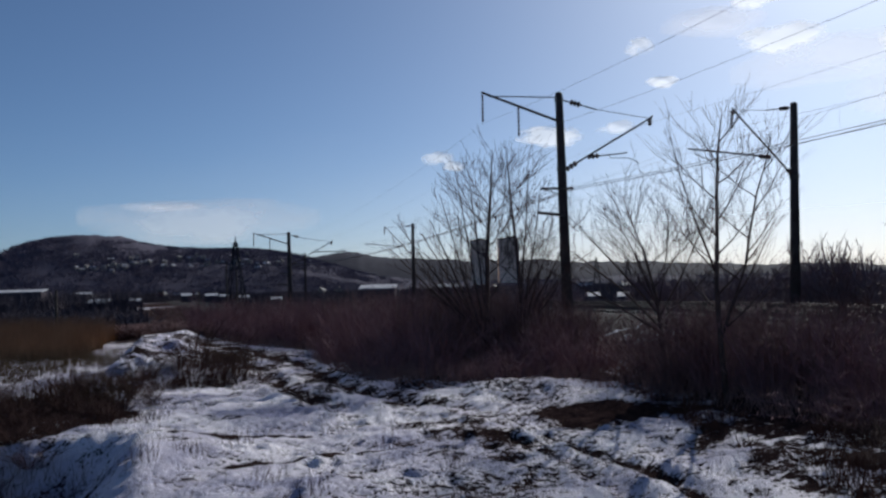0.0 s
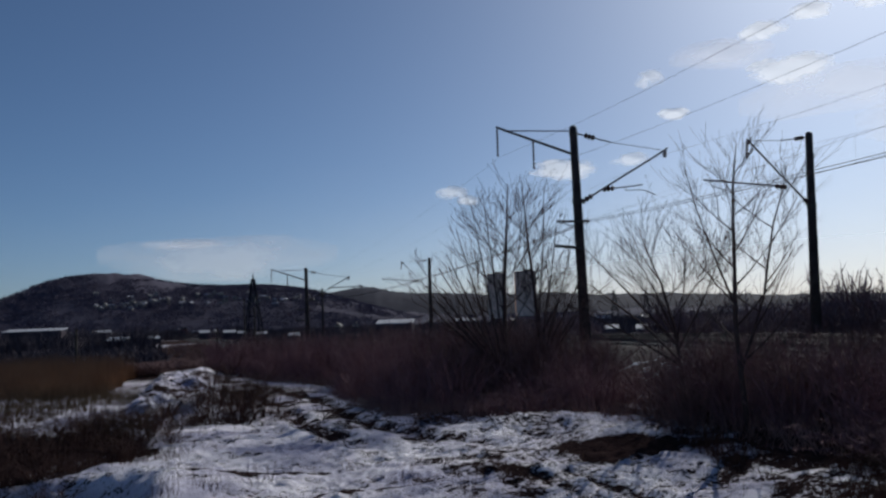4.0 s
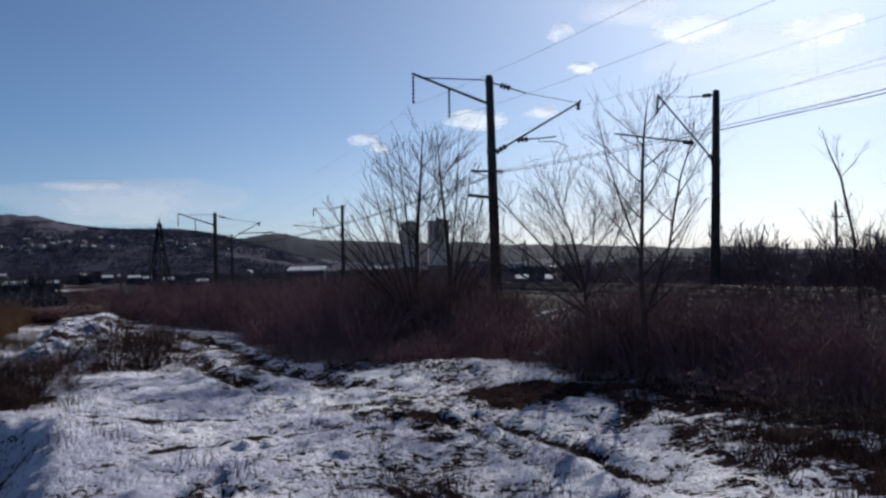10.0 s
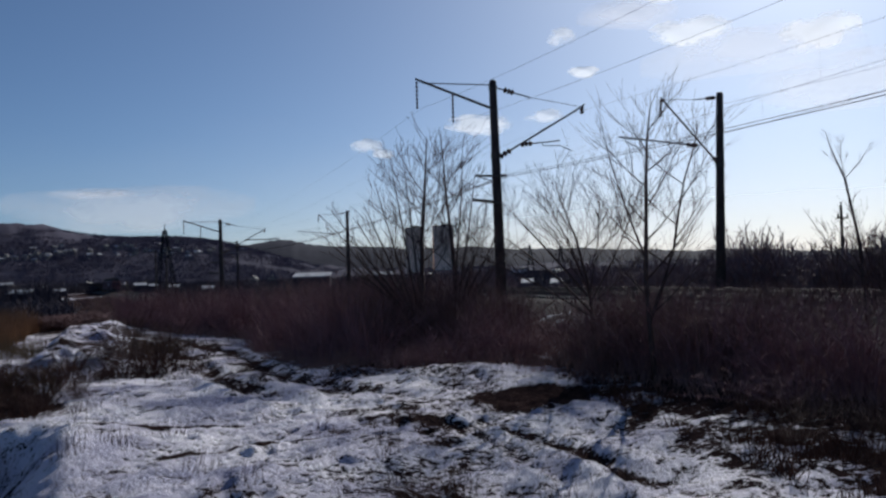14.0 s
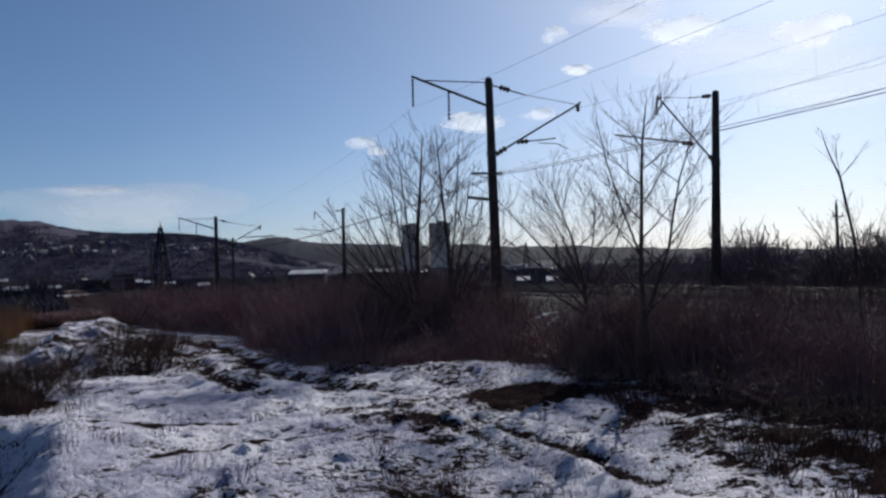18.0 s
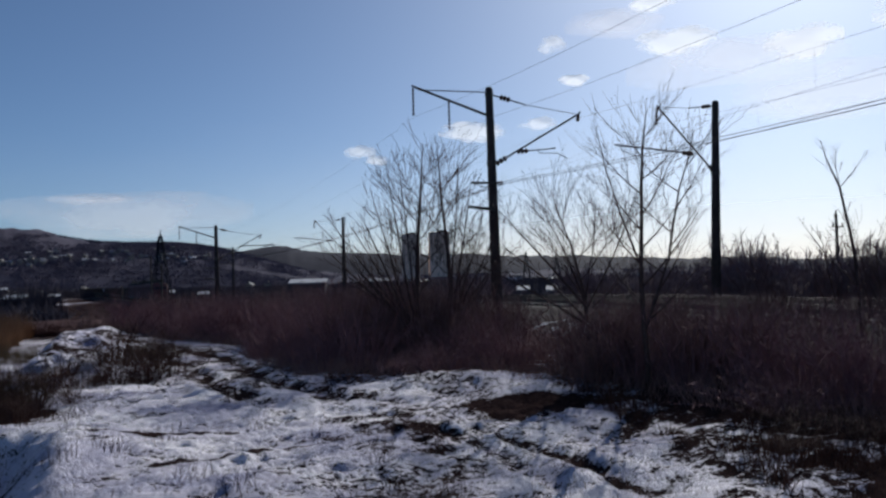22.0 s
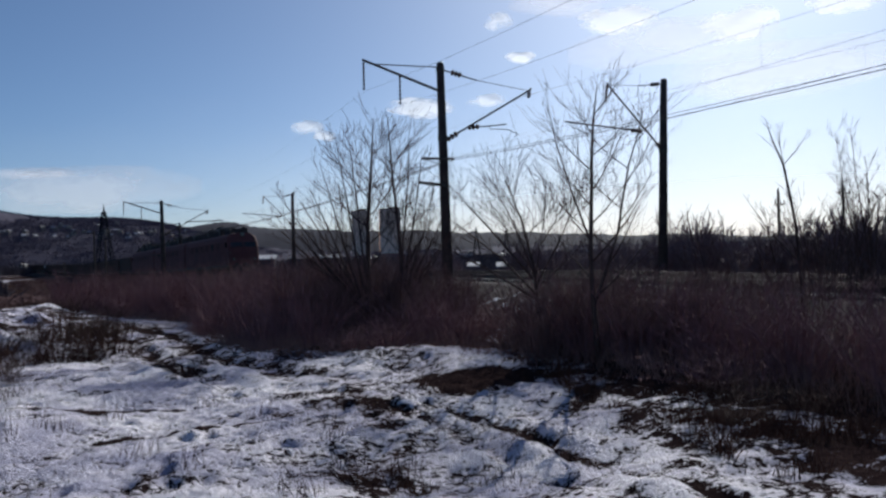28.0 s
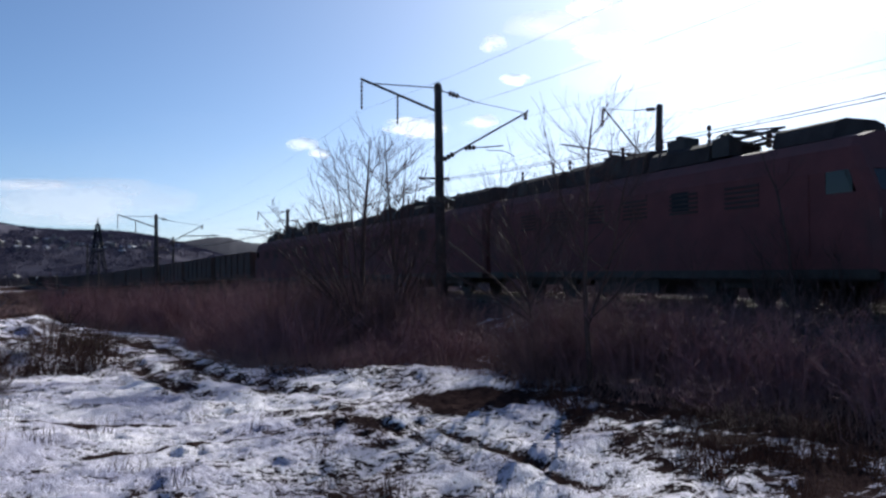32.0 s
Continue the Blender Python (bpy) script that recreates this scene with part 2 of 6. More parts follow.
M = {
    "pane": pane_material("clear_cab_glass"),
    "dim_pane": pane_material("dark_tinted_cab_glass", (0.12, 0.11, 0.11)),
    "ground": ground_material(),
    "crust": surface("thawing_snow", (0.5, 0.5, 0.54), (0.78, 0.78, 0.82), 3, 0.6, 0, 0.5, 18),
    "ballast": surface("ballast_stone", (0.016, 0.013, 0.013), (0.075, 0.062, 0.06), 5, 0.95, 0, 1.0, 16, stain=(0.085, 0.07, 0.07)),
    "sleeper": surface("sleeper_concrete", (0.06, 0.055, 0.05), (0.13, 0.12, 0.11), 3, 0.85, vary=0.2),
    "rail": surface("rail_steel", (0.05, 0.034, 0.027), (0.11, 0.08, 0.065), 9, 0.7, 0.4, 0.1),
    "concrete": surface("pole_concrete", (0.04, 0.034, 0.034), (0.085, 0.074, 0.072), 2.2, 0.9, bump=0.3, stain=(0.035, 0.03, 0.028)),
    "steel": surface("dark_steel", (0.03, 0.028, 0.027), (0.1, 0.085, 0.075), 7, 0.55, 0.6, 0.15),
    "tower_steel": surface("dull_tower_steel", (0.012, 0.014, 0.02), (0.024, 0.026, 0.034), 0.5, 0.95, 0.0, 0.0),
    "porcelain": surface("brown_porcelain", (0.03, 0.016, 0.012), (0.06, 0.03, 0.022), 5, 0.6, 0, 0.0),
    "wire": surface("wire_metal", (0.05, 0.04, 0.035), (0.13, 0.1, 0.08), 5, 0.5, 0.8, 0.0),
    "bark": surface("bark", (0.04, 0.027, 0.025), (0.095, 0.065, 0.058), 9, 0.9, 0, 0.6, 50),
    "twig": surface("twig_bark", (0.036, 0.02, 0.018), (0.08, 0.043, 0.038), 2.0, 0.85, bump=0, vary=0.25),
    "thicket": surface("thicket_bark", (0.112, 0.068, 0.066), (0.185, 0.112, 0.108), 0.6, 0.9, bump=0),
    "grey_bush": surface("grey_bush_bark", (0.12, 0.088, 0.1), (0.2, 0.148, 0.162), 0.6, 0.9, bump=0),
    # rim shrubs' bark made paler to offset the thicket's own shade
    "rim_shrub": surface("lightened_rim_bark", (0.155, 0.085, 0.092), (0.25, 0.138, 0.148), 0.6, 0.9, bump=0),
    # dead grass coloured paler to lift the shade it stands in
    "litter": surface("lightened_undergrowth", (0.2, 0.115, 0.1), (0.33, 0.195, 0.165), 0.7, 0.9, bump=0),
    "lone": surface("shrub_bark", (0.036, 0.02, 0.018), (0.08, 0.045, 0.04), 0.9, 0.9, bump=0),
    "grass": surface("dead_grass", (0.05, 0.034, 0.02), (0.17, 0.12, 0.068), 0.8, 0.9, bump=0),
    "weed": surface("dead_weed", (0.035, 0.017, 0.013), (0.11, 0.056, 0.04), 1.4, 0.9, bump=0),
    "reed": surface("dry_reed", (0.11, 0.06, 0.03), (0.32, 0.19, 0.1), 0.5, 0.85, bump=0),
    "wood_pole": surface("weathered_pole_wood", (0.05, 0.04, 0.033), (0.14, 0.115, 0.095), 3, 0.9, bump=0.3),
    # bluish haze of the distance is mixed into the far woods and hill colours
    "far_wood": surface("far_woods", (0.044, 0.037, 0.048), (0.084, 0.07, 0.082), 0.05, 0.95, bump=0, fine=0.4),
    "hill": surface("hazed_wooded_hill", (0.052, 0.047, 0.07), (0.082, 0.075, 0.105), 0.012, 0.95, bump=0.0, fine=0.06, stain=(0.105, 0.098, 0.128)),
    "hill_far": surface("hazed_ridge", (0.028, 0.029, 0.044), (0.042, 0.042, 0.06), 0.012, 0.95, bump=0.0, fine=0.06),
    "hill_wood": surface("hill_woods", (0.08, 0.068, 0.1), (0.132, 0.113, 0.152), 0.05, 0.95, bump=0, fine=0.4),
    # tower-block windows paled for the haze in front of them
    "block_glass": surface("haze_paled_window_glass", (0.2, 0.165, 0.145), (0.28, 0.235, 0.21), 0.3, 0.45, bump=0),
    "house_wall": surface("house_plaster", (0.18, 0.165, 0.15), (0.36, 0.33, 0.3), 0.4, 0.9, bump=0, vary=0.35),
    "roof_snow": surface("snowy_roof", (0.2, 0.2, 0.225), (0.5, 0.5, 0.54), 0.9, 0.7, bump=0.1),
    "roof_slate": surface("grey_slate_roof", (0.1, 0.095, 0.095), (0.22, 0.21, 0.2), 0.7, 0.85, bump=0.1, vary=0.3),
    # tower-block wall colour raised and warmed, with the distance haze in it
    "block_wall": surface("haze_paled_concrete", (0.74, 0.57, 0.47), (0.84, 0.67, 0.56), 0.15, 0.9, bump=0),
    "red": surface("loco_red_paint", (0.075, 0.026, 0.028), (0.14, 0.044, 0.045), 1.2, 0.85, 0, 0.05, stain=(0.07, 0.036, 0.036)),
    "pale": surface("loco_pale_paint", (0.09, 0.085, 0.08), (0.16, 0.15, 0.14), 1.5, 0.3, 0, 0.05),
    "roofgrey": surface("loco_roof", (0.03, 0.027, 0.027), (0.07, 0.063, 0.062), 1.6, 0.9, 0.0, 0.1),
    "black": surface("running_gear_black", (0.012, 0.012, 0.012), (0.05, 0.045, 0.04), 3, 0.6, 0.3, 0.2),
    "rust": surface("wagon_brown_paint", (0.03, 0.018, 0.015), (0.08, 0.045, 0.034), 1.0, 0.75, 0, 0.15, stain=(0.035, 0.026, 0.022), vary=0.3),
    "load": surface("coal_load", (0.01, 0.01, 0.01), (0.05, 0.048, 0.045), 3, 0.85, 0, 0.9, 14),
    "glass": glass_material("cab_glass"),
    "lamp": surface("lamp_lens", (0.1, 0.1, 0.095), (0.16, 0.16, 0.15), 3, 0.15, 0, 0.0),
    "cloud": cloud_material("bright_cloud", 0.62, 0.12, 1.4),
    "haze": cloud_material("thin_cloud", 0.5, 0.1),
    # tinted sheet with a faint glow, laid over the sky's yellow horizon
    "mist": cloud_material("horizon_tint", 0.62, 0.06, 0.12, 0.0015, 0.06, 1.06, (0.8, 0.775, 0.83)),
    "veil": cloud_material("cloud_veil", 0.35, 0.1, 1.0, 0.005, 0.42, 1.2, (0.95, 0.9, 0.9)),
}


# ---- mesh helpers ----
class Geo:
    """Collects vertices and faces of one mesh."""

    def __init__(self):
        self.v, self.f = [], []

    def box(self, cx, cy, cz, sx, sy, sz, m=None):
        k = len(self.v)
        for dz in (-0.5, 0.5):
            for dx, dy in ((-0.5, -0.5), (0.5, -0.5), (0.5, 0.5), (-0.5, 0.5)):
                p = Vector((cx + dx * sx, cy + dy * sy, cz + dz * sz))
                self.v.append(tuple(m @ p if m else p))
        for q in ((3, 2, 1, 0), (4, 5, 6, 7), (0, 1, 5, 4), (1, 2, 6, 5), (2, 3, 7, 6), (3, 0, 4, 7)):
            self.f.append(tuple(k + i for i in q))
        return self

    def tube(self, pts, radii, sides=6, cap=True):
        n, k = len(pts), len(self.v)
        pts = [Vector(p) for p in pts]
        for i, p in enumerate(pts):
            d = (pts[min(i + 1, n - 1)] - pts[max(i - 1, 0)])
            d = d.normalized() if d.length > 1e-9 else Vector((0, 0, 1))
            a = d.orthogonal().normalized() if abs(d.z) < 0.95 else d.cross(Vector((0, 1, 0))).normalized()
            if abs(d.z) < 0.95:
                a = d.cross(Vector((0, 0, 1))).normalized()
            b = d.cross(a)
            for s in range(sides):
                t = 2 * math.pi * s / sides
                self.v.append(tuple(p + (a * math.cos(t) + b * math.sin(t)) * radii[i]))
        for i in range(n - 1):
            for s in range(sides):
                a, b = k + i * sides + s, k + i * sides + (s + 1) % sides
                self.f.append((a, b, b + sides, a + sides))
        if cap:
            self.f.append(tuple(k + s for s in reversed(range(sides))))
            self.f.append(tuple(k + (n - 1) * sides + s for s in range(sides)))
        return self

    def loft(self, rings, cap=True):
        k, m = len(self.v), len(rings[0])
        for r in rings:
            self.v.extend(tuple(p) for p in r)
        for i in range(len(rings) - 1):
            for s in range(m):
                a, b = k + i * m + s, k + i * m + (s + 1) % m
                self.f.append((a, b, b + m, a + m))
        if cap:
            self.f.append(tuple(k + s for s in reversed(range(m))))
            self.f.append(tuple(k + (len(rings) - 1) * m + s for s in range(m)))
        return self

    def blade(self, p, d, h, w):
        """A thin three-sided dead stalk."""
        k = len(self.v)
        p, d = Vector(p), Vector(d)
        top = p + d * h
        self.v.extend([(p.x - w, p.y - w * 0.5, p.z), (p.x + w, p.y - w * 0.5, p.z), (p.x, p.y + w, p.z), tuple(top)])
        self.f.extend([(k, k + 1, k + 3), (k + 1, k + 2, k + 3), (k + 2, k, k + 3)])
        return self

    def add(self, g, m):
        k = len(self.v)
        self.v.extend(tuple(m @ Vector(p)) for p in g.v)
        self.f.extend(tuple(i + k for i in q) for q in g.f)
        return self

    def mesh(self, name, mat, smooth=False):
        me = bpy.data.meshes.new(name)
        me.from_pydata(self.v, [], self.f)
        me.materials.append(M[mat])
        if smooth:
            me.shade_smooth()
        return me


def thing(name, label, category, m=None, group="", kind=""):
    ob = new(name)
    if m is not None:
        ob.matrix_world = m
    return tagged(ob, label, category, group, kind)


def part(name, geo, mat, parent, label="", smooth=False, m=None):
    ob = new(name, geo if isinstance(geo, bpy.types.Mesh) else geo.mesh(name, mat, smooth))
    ob.parent = parent
    if m is not None:
        ob.matrix_basis = m
    if label:
        ob["label"] = label
    return ob


def solo(name, geo, mat, label, category, group="", kind="", smooth=False, m=None):
    ob = new(name, geo if isinstance(geo, bpy.types.Mesh) else geo.mesh(name, mat, smooth))
    if m is not None:
        ob.matrix_world = m
    return tagged(ob, label, category, group, kind)

# ---- the railway's line: straight past the clearing, bending away to the far left, falling gently ----
def smooth(a, b, x):
    t = np.clip((np.asarray(x, float) - a) / (b - a), 0, 1)
    return t * t * (3 - 2 * t)


LINE_S = np.arange(-140.0, 1100.0, 1.0)
LINE_H = np.radians(13.1 + 7.8 * smooth(6, 66, LINE_S))
_d = np.stack([-np.sin(LINE_H), np.cos(LINE_H)], 1)
_c = np.cumsum(_d, 0)
LINE_P = _c - _c[140] + np.array([14.2, 13.7])
RAIL_Z = np.interp(LINE_S, [-140, 25, 40, 60, 80, 100, 140, 180, 220, 1100], [1.4, 1.4, 1.27, 1.03, 0.7, 0.3, -0.4, -1.05, -1.35, -1.4])


def on_line(s, off=0.0, up=0.0):
    """The place at s metres along the near track, off metres to its far side and up metres over the rail; and the heading."""
    h = float(np.interp(s, LINE_S, LINE_H))
    x, y, z = (float(np.interp(s, LINE_S, a)) for a in (LINE_P[:, 0], LINE_P[:, 1], RAIL_Z))
    return Vector((x + off * math.cos(h), y + off * math.sin(h), z + up)), h


def to_line(x, y):
    """For arrays of places: metres along the near track, and metres to its far side."""
    x, y = np.asarray(x, float), np.asarray(y, float)
    s, off = np.zeros_like(x), np.zeros_like(x)
    for i in range(0, len(x), 4000):
        dx, dy = x[i:i + 4000, None] - LINE_P[::2, 0], y[i:i + 4000, None] - LINE_P[::2, 1]
        k = (dx * dx + dy * dy).argmin(1) * 2
        h = LINE_H[k]
        off[i:i + 4000] = (x[i:i + 4000] - LINE_P[k, 0]) * np.cos(h) + (y[i:i + 4000] - LINE_P[k, 1]) * np.sin(h)
        s[i:i + 4000] = LINE_S[k]
    return s, off


# ---- the ground: one sheet to the horizon ----
def value_noise(x, y, scale, seed):
    """Smooth noise from -1 to 1."""
    x, y = np.asarray(x) / scale, np.asarray(y) / scale
    xi, yi = np.floor(x).astype(np.int64), np.floor(y).astype(np.int64)
    fx, fy = x - xi, y - yi
    fx, fy = fx * fx * (3 - 2 * fx), fy * fy * (3 - 2 * fy)

    def rnd(a, b):
        q = (a * 374761393 + b * 668265263 + seed * 974634777) & 0x7FFFFFFF
        q = ((q ^ (q >> 13)) * 1274126177) & 0x7FFFFFFF
        return ((q ^ (q >> 16)) % 20011) / 10005.0 - 1
    return (rnd(xi, yi) * (1 - fx) + rnd(xi + 1, yi) * fx) * (1 - fy) + (rnd(xi, yi + 1) * (1 - fx) + rnd(xi + 1, yi + 1) * fx) * fy


def to_curve(x, y, pts):
    """Distance of places from a bent line."""
    best = np.full(len(x), 1e9)
    for (ax, ay), (bx, by) in zip(pts[:-1], pts[1:]):
        ux, uy = bx - ax, by - ay
        t = np.clip(((x - ax) * ux + (y - ay) * uy) / (ux * ux + uy * uy), 0, 1)
        best = np.minimum(best, np.hypot(x - ax - t * ux, y - ay - t * uy))
    return best


EDGE = [(-34, 70), (-14.5, 49), (-8.6, 38.5), (-5.2, 33.5), (-3.6, 27), (-2.2, 23.5), (-1.3, 20.9), (-0.3, 20.0), (1.8, 20.8), (3.1, 18.7), (4.1, 16.6), (5.0, 14.9), (6.0, 12.4), (6.9, 9.8), (8.2, 5.0), (10.0, -6.0)]
ROAD = [(2.6, 12.6), (1.2, 14.9), (-0.9, 17.2), (-2.7, 19.55), (-4.23, 24.3), (-6.2, 29.9), (-8.4, 34.2), (-12.0, 40.0), (-20.0, 54.0)]
FURROWS = ([(1.5, 14.0), (1.95, 13.3), (2.72, 11.97), (3.05, 10.3), (3.34, 8.97), (3.65, 7.2)], [(1.1, 13.6), (1.5, 13.0), (1.92, 12.15), (2.33, 10.3), (2.56, 9.12), (2.8, 7.2)])


def side_line(pts, off):
    out = []
    for i, (x, y) in enumerate(pts):
        (ax, ay), (bx, by) = pts[max(i - 1, 0)], pts[min(i + 1, len(pts) - 1)]
        n = math.hypot(bx - ax, by - ay)
        out.append((x + (by - ay) / n * off, y - (bx - ax) / n * off))
    return out


def beyond_edge(x, y):
    """Metres past the clearing's edge into the thicket, less than nothing on the clearing."""
    d = to_curve(x, y, EDGE)
    ys = np.array([p[1] for p in EDGE[::-1]])
    xs = np.array([p[0] for p in EDGE[::-1]])
    return np.where(x > np.interp(y, ys, xs), d, -d)


def strip(x, y):
    """A raised snowy strip between the farm track and the reeds: 1 on it, 0 off it."""
    u = x + 8.7 + (y - 24) * 0.3
    return smooth(-1.5, -0.8, u) * (1 - smooth(0.7, 2.4, u)) * smooth(22.5, 26.5, y) * (1 - smooth(46, 53, y))


def ground_height(x, y):
    x, y = np.asarray(x, float), np.asarray(y, float)
    r = np.hypot(x, y)
    z = 0.9 * (1 - smooth(1.5, 5.0, r)) - 2.6 * smooth(38, 170, r)
    z += 0.10 * value_noise(x, y, 5.0, 3) * smooth(4, 8, r) + 0.25 * value_noise(x, y, 40.0, 4) * smooth(30, 90, r)
    # hummocks at the thicket's rim and by the farm track
    z += 0.25 * np.exp(-((x - 1.5) / 1.5) ** 2 - ((y - 18.9) / 0.9) ** 2) + 0.16 * np.exp(-((x - 3.4) / 0.9) ** 2 - ((y - 17.0) / 0.6) ** 2)
    bank = strip(x, y)
    z += bank * (0.28 + 0.16 * value_noise(x, y, 1.7, 41) + 0.18 * value_noise(x, y, 0.8, 42) + 0.12 * value_noise(x, y, 0.4, 44)) + 0.28 * np.exp(-((x + 5.6) / 1.5) ** 2 - ((y - 11.5) / 2.2) ** 2)
    s, off = to_line(x, y)
    bed = np.interp(s, LINE_S, RAIL_Z) - 1.05
    w = smooth(-12.0, -6.2, off) * (1 - smooth(10.5, 18.0, off))
    z = z * (1 - w) + bed * w
    # broken snow, ruts and lumps close by
    near = (1 - smooth(24, 45, r)) * (1 - w)
    z += near * (0.1 * value_noise(x, y, 2.6, 16) + 0.06 * value_noise(x, y, 1.6, 14) + 0.05 * value_noise(x, y, 0.9, 11) + 0.03 * value_noise(x, y, 0.38, 12) + 0.04 * value_noise(x, y, 0.21, 13) + 0.014 * value_noise(x, y, 0.12, 15))
    for o in (-0.75, 0.75):
        d = to_curve(x, y, side_line(ROAD, o))
        z += near * smooth(14, 17, y) * (-0.07 * np.exp(-(d / 0.3) ** 2) + 0.04 * np.exp(-((d - 0.55) / 0.2) ** 2))
    for f in FURROWS:
        d = to_curve(x, y, f)
        z += near * (-0.07 * np.exp(-(d / 0.15) ** 2) + 0.035 * np.exp(-((d - 0.32) / 0.16) ** 2)) * (0.8 + 0.7 * value_noise(x, y, 0.7, 45))
    # a dip in the near snow, shaped to tilt its slope out of the sun
    z -= 0.3 * np.exp(-((x - 1.9) / 2.3) ** 2) * smooth(7.5, 9.5, y) * (1 - smooth(9.5, 14.0, y))
    # the clearing's near left drops like a ditch, shaped so its snow lies in shade
    left = (-3.5 - (y - 8.0) * 0.31) - x
    z -= 1.15 * smooth(-0.55, 1.15, left) * (1 - smooth(13.6, 15.6, y)) * smooth(3, 7, r)
    return z


def footprints():
    rng = np.random.default_rng(5)
    out = []
    for x0, y0, dx, dy, n in ((-1.2, 8.2, -0.10, 0.62, 10), (-1.9, 8.0, 0.03, 0.66, 11), (-2.7, 9.6, 0.42, 0.42, 9), (-0.6, 11.6, -0.5, 0.33, 7), (-4.0, 13.6, 0.62, 0.05, 8), (1.5, 8.4, -0.3, 0.6, 8), (-3.2, 15.2, 0.6, 0.25, 8)):
        for i in range(n):
            side = 0.14 if i % 2 else -0.14
            l = math.hypot(dx, dy)
            out.append((x0 + dx * i + dy / l * side + rng.normal(0, 0.06), y0 + dy * i - dx / l * side + rng.normal(0, 0.06)))
    return out


def build_ground():
    def axis(lo, hi, step, grow=1.022, back=1.03, far=4600.0):
        mid = list(np.arange(lo, hi + step / 2, step))
        s, a = step, [mid[-1]]
        b = [mid[0]]
        while a[-1] < far:
            s *= grow if a[-1] < 52 else 1.09
            a.append(a[-1] + s)
        s = step
        while b[-1] > -far:
            s *= back if b[-1] > -22 else 1.09
            b.append(b[-1] - s)
        return np.array(b[:0:-1] + mid + a[1:])
    xs, ys = axis(-10.4, 7.6, 0.075, grow=1.04), axis(7.6, 28.4, 0.08, back=1.06)
    gx, gy = np.meshgrid(xs, ys)
    x, y = gx.ravel(), gy.ravel()
    z = ground_height(x, y)
    for fx, fy in footprints():
        k = np.where((np.abs(x - fx) < 0.5) & (np.abs(y - fy) < 0.5))[0]
        d = np.hypot((x[k] - fx) / 0.8, y[k] - fy)
        z[k] += -0.06 * np.exp(-(d / 0.12) ** 2) + 0.025 * np.exp(-((d - 0.22) / 0.09) ** 2)
    r = np.hypot(x, y)
    s, off = to_line(x, y)
    deep = beyond_edge(x, y)
    lump = 0.5 * value_noise(x, y, 0.9, 11) + 0.5 * value_noise(x, y, 0.38, 12)
    snow = 0.57 + 0.12 * lump + 0.1 * value_noise(x, y, 0.19, 13) + 0.07 * value_noise(x, y, 2.6, 17)
    # bare earth: wheel ruts, the trampled strip, the cracks of old furrows, and under the thicket
    for o in (-0.75, 0.75):
        d = to_curve(x, y, side_line(ROAD, o))
        snow -= smooth(16.4, 18.6, y) * (0.24 * np.exp(-(d / 0.4) ** 2) * (0.9 + 0.6 * value_noise(x, y, 0.8, 21)) + 0.07 * np.exp(-(d / 1.1) ** 2) * (0.6 + 1.6 * value_noise(x, y * 0.6, 0.35, 46)))
    # dark earth drawn along the near furrows for the shade in their snow
    for k, f in enumerate(FURROWS):
        snow -= (0.3, 0.17)[k] * np.exp(-(to_curve(x, y, f) / 0.13) ** 2) * (0.75 + 0.6 * value_noise(x, y, 0.6, 22 + k))
    patch = np.exp(-((x - 2.8 + 0.3 * value_noise(x, y, 0.7, 23)) / 1.25) ** 2 - ((y - 15.35 + 0.5 * value_noise(x, y, 0.8, 24)) / 1.15) ** 2)
    snow -= 0.46 * smooth(0.25, 0.75, patch)
    mott = np.exp(-((x - 0.55) / 1.1) ** 2 - ((y - 13.9) / 1.3) ** 2)
    snow -= 0.17 * mott * (1 + 1.3 * value_noise(x, y, 0.45, 25))
    snow -= 0.1 * np.exp(-((x - 4.6) / 0.8) ** 2 - ((y - 12.6) / 1.6) ** 2) * (1 + 1.5 * value_noise(x, y, 0.5, 26))
    snow -= 0.2 * np.exp(-((x + 7.2) / 0.8) ** 2 - ((y - 24.4) / 1.8) ** 2)
    rim = np.interp(y, [9, 14.6, 15.4, 16.2, 18, 21.7, 24], [-12, -11, -7.6, -6.6, -6.6, -8.4, -12])
    snow -= 0.34 * smooth(-0.3, 0.7, rim - x + 0.4 * value_noise(x, y, 1.1, 36)) * (1 - smooth(20.5, 22.5, y)) * smooth(10, 12, y)
    snow -= 0.5 * np.exp(-(to_curve(x, y, [(-3.05, 12.2), (-2.5, 12.35), (-1.9, 12.6), (-1.3, 12.85), (-0.95, 12.9)]) / 0.14) ** 2)
    snow -= 0.42 * np.exp(-(to_curve(x, y, [(-4.8, 14.3), (-4.2, 14.45), (-3.4, 14.65), (-2.4, 14.75)]) / 0.12) ** 2)
    snow -= 0.16 * np.exp(-((x - 0.5) / 0.6) ** 2 - ((y - 10.1) / 0.8) ** 2)
    rank = np.interp(y, [7, 9, 11.9, 13.6, 15], [4.05, 4.05, 4.05, 3.7, 3.7])
    snow -= smooth(-0.3, 0.5, x - rank + 0.35 * value_noise(x, y, 0.8, 37)) * (0.16 + 0.1 * smooth(0.6, 1.8, x - rank) + 0.2 * value_noise(x, y, 0.42, 38) + 0.12 * value_noise(x, y, 0.17, 39)) * (1 - smooth(14.5, 16, y))
    snow -= 0.36 * smooth(-0.5, 1.2, deep + 0.5 * value_noise(x, y, 1.7, 31))
    snow += 0.06 * smooth(1.5, 3.0, deep) * (off > -12)
    wild = smooth(34, 60, r)
    snow = snow * (1 - wild) + wild * (0.30 + 0.22 * value_noise(x, y * 0.35, 34.0, 33) + 0.1 * value_noise(x, y, 9.0, 34))
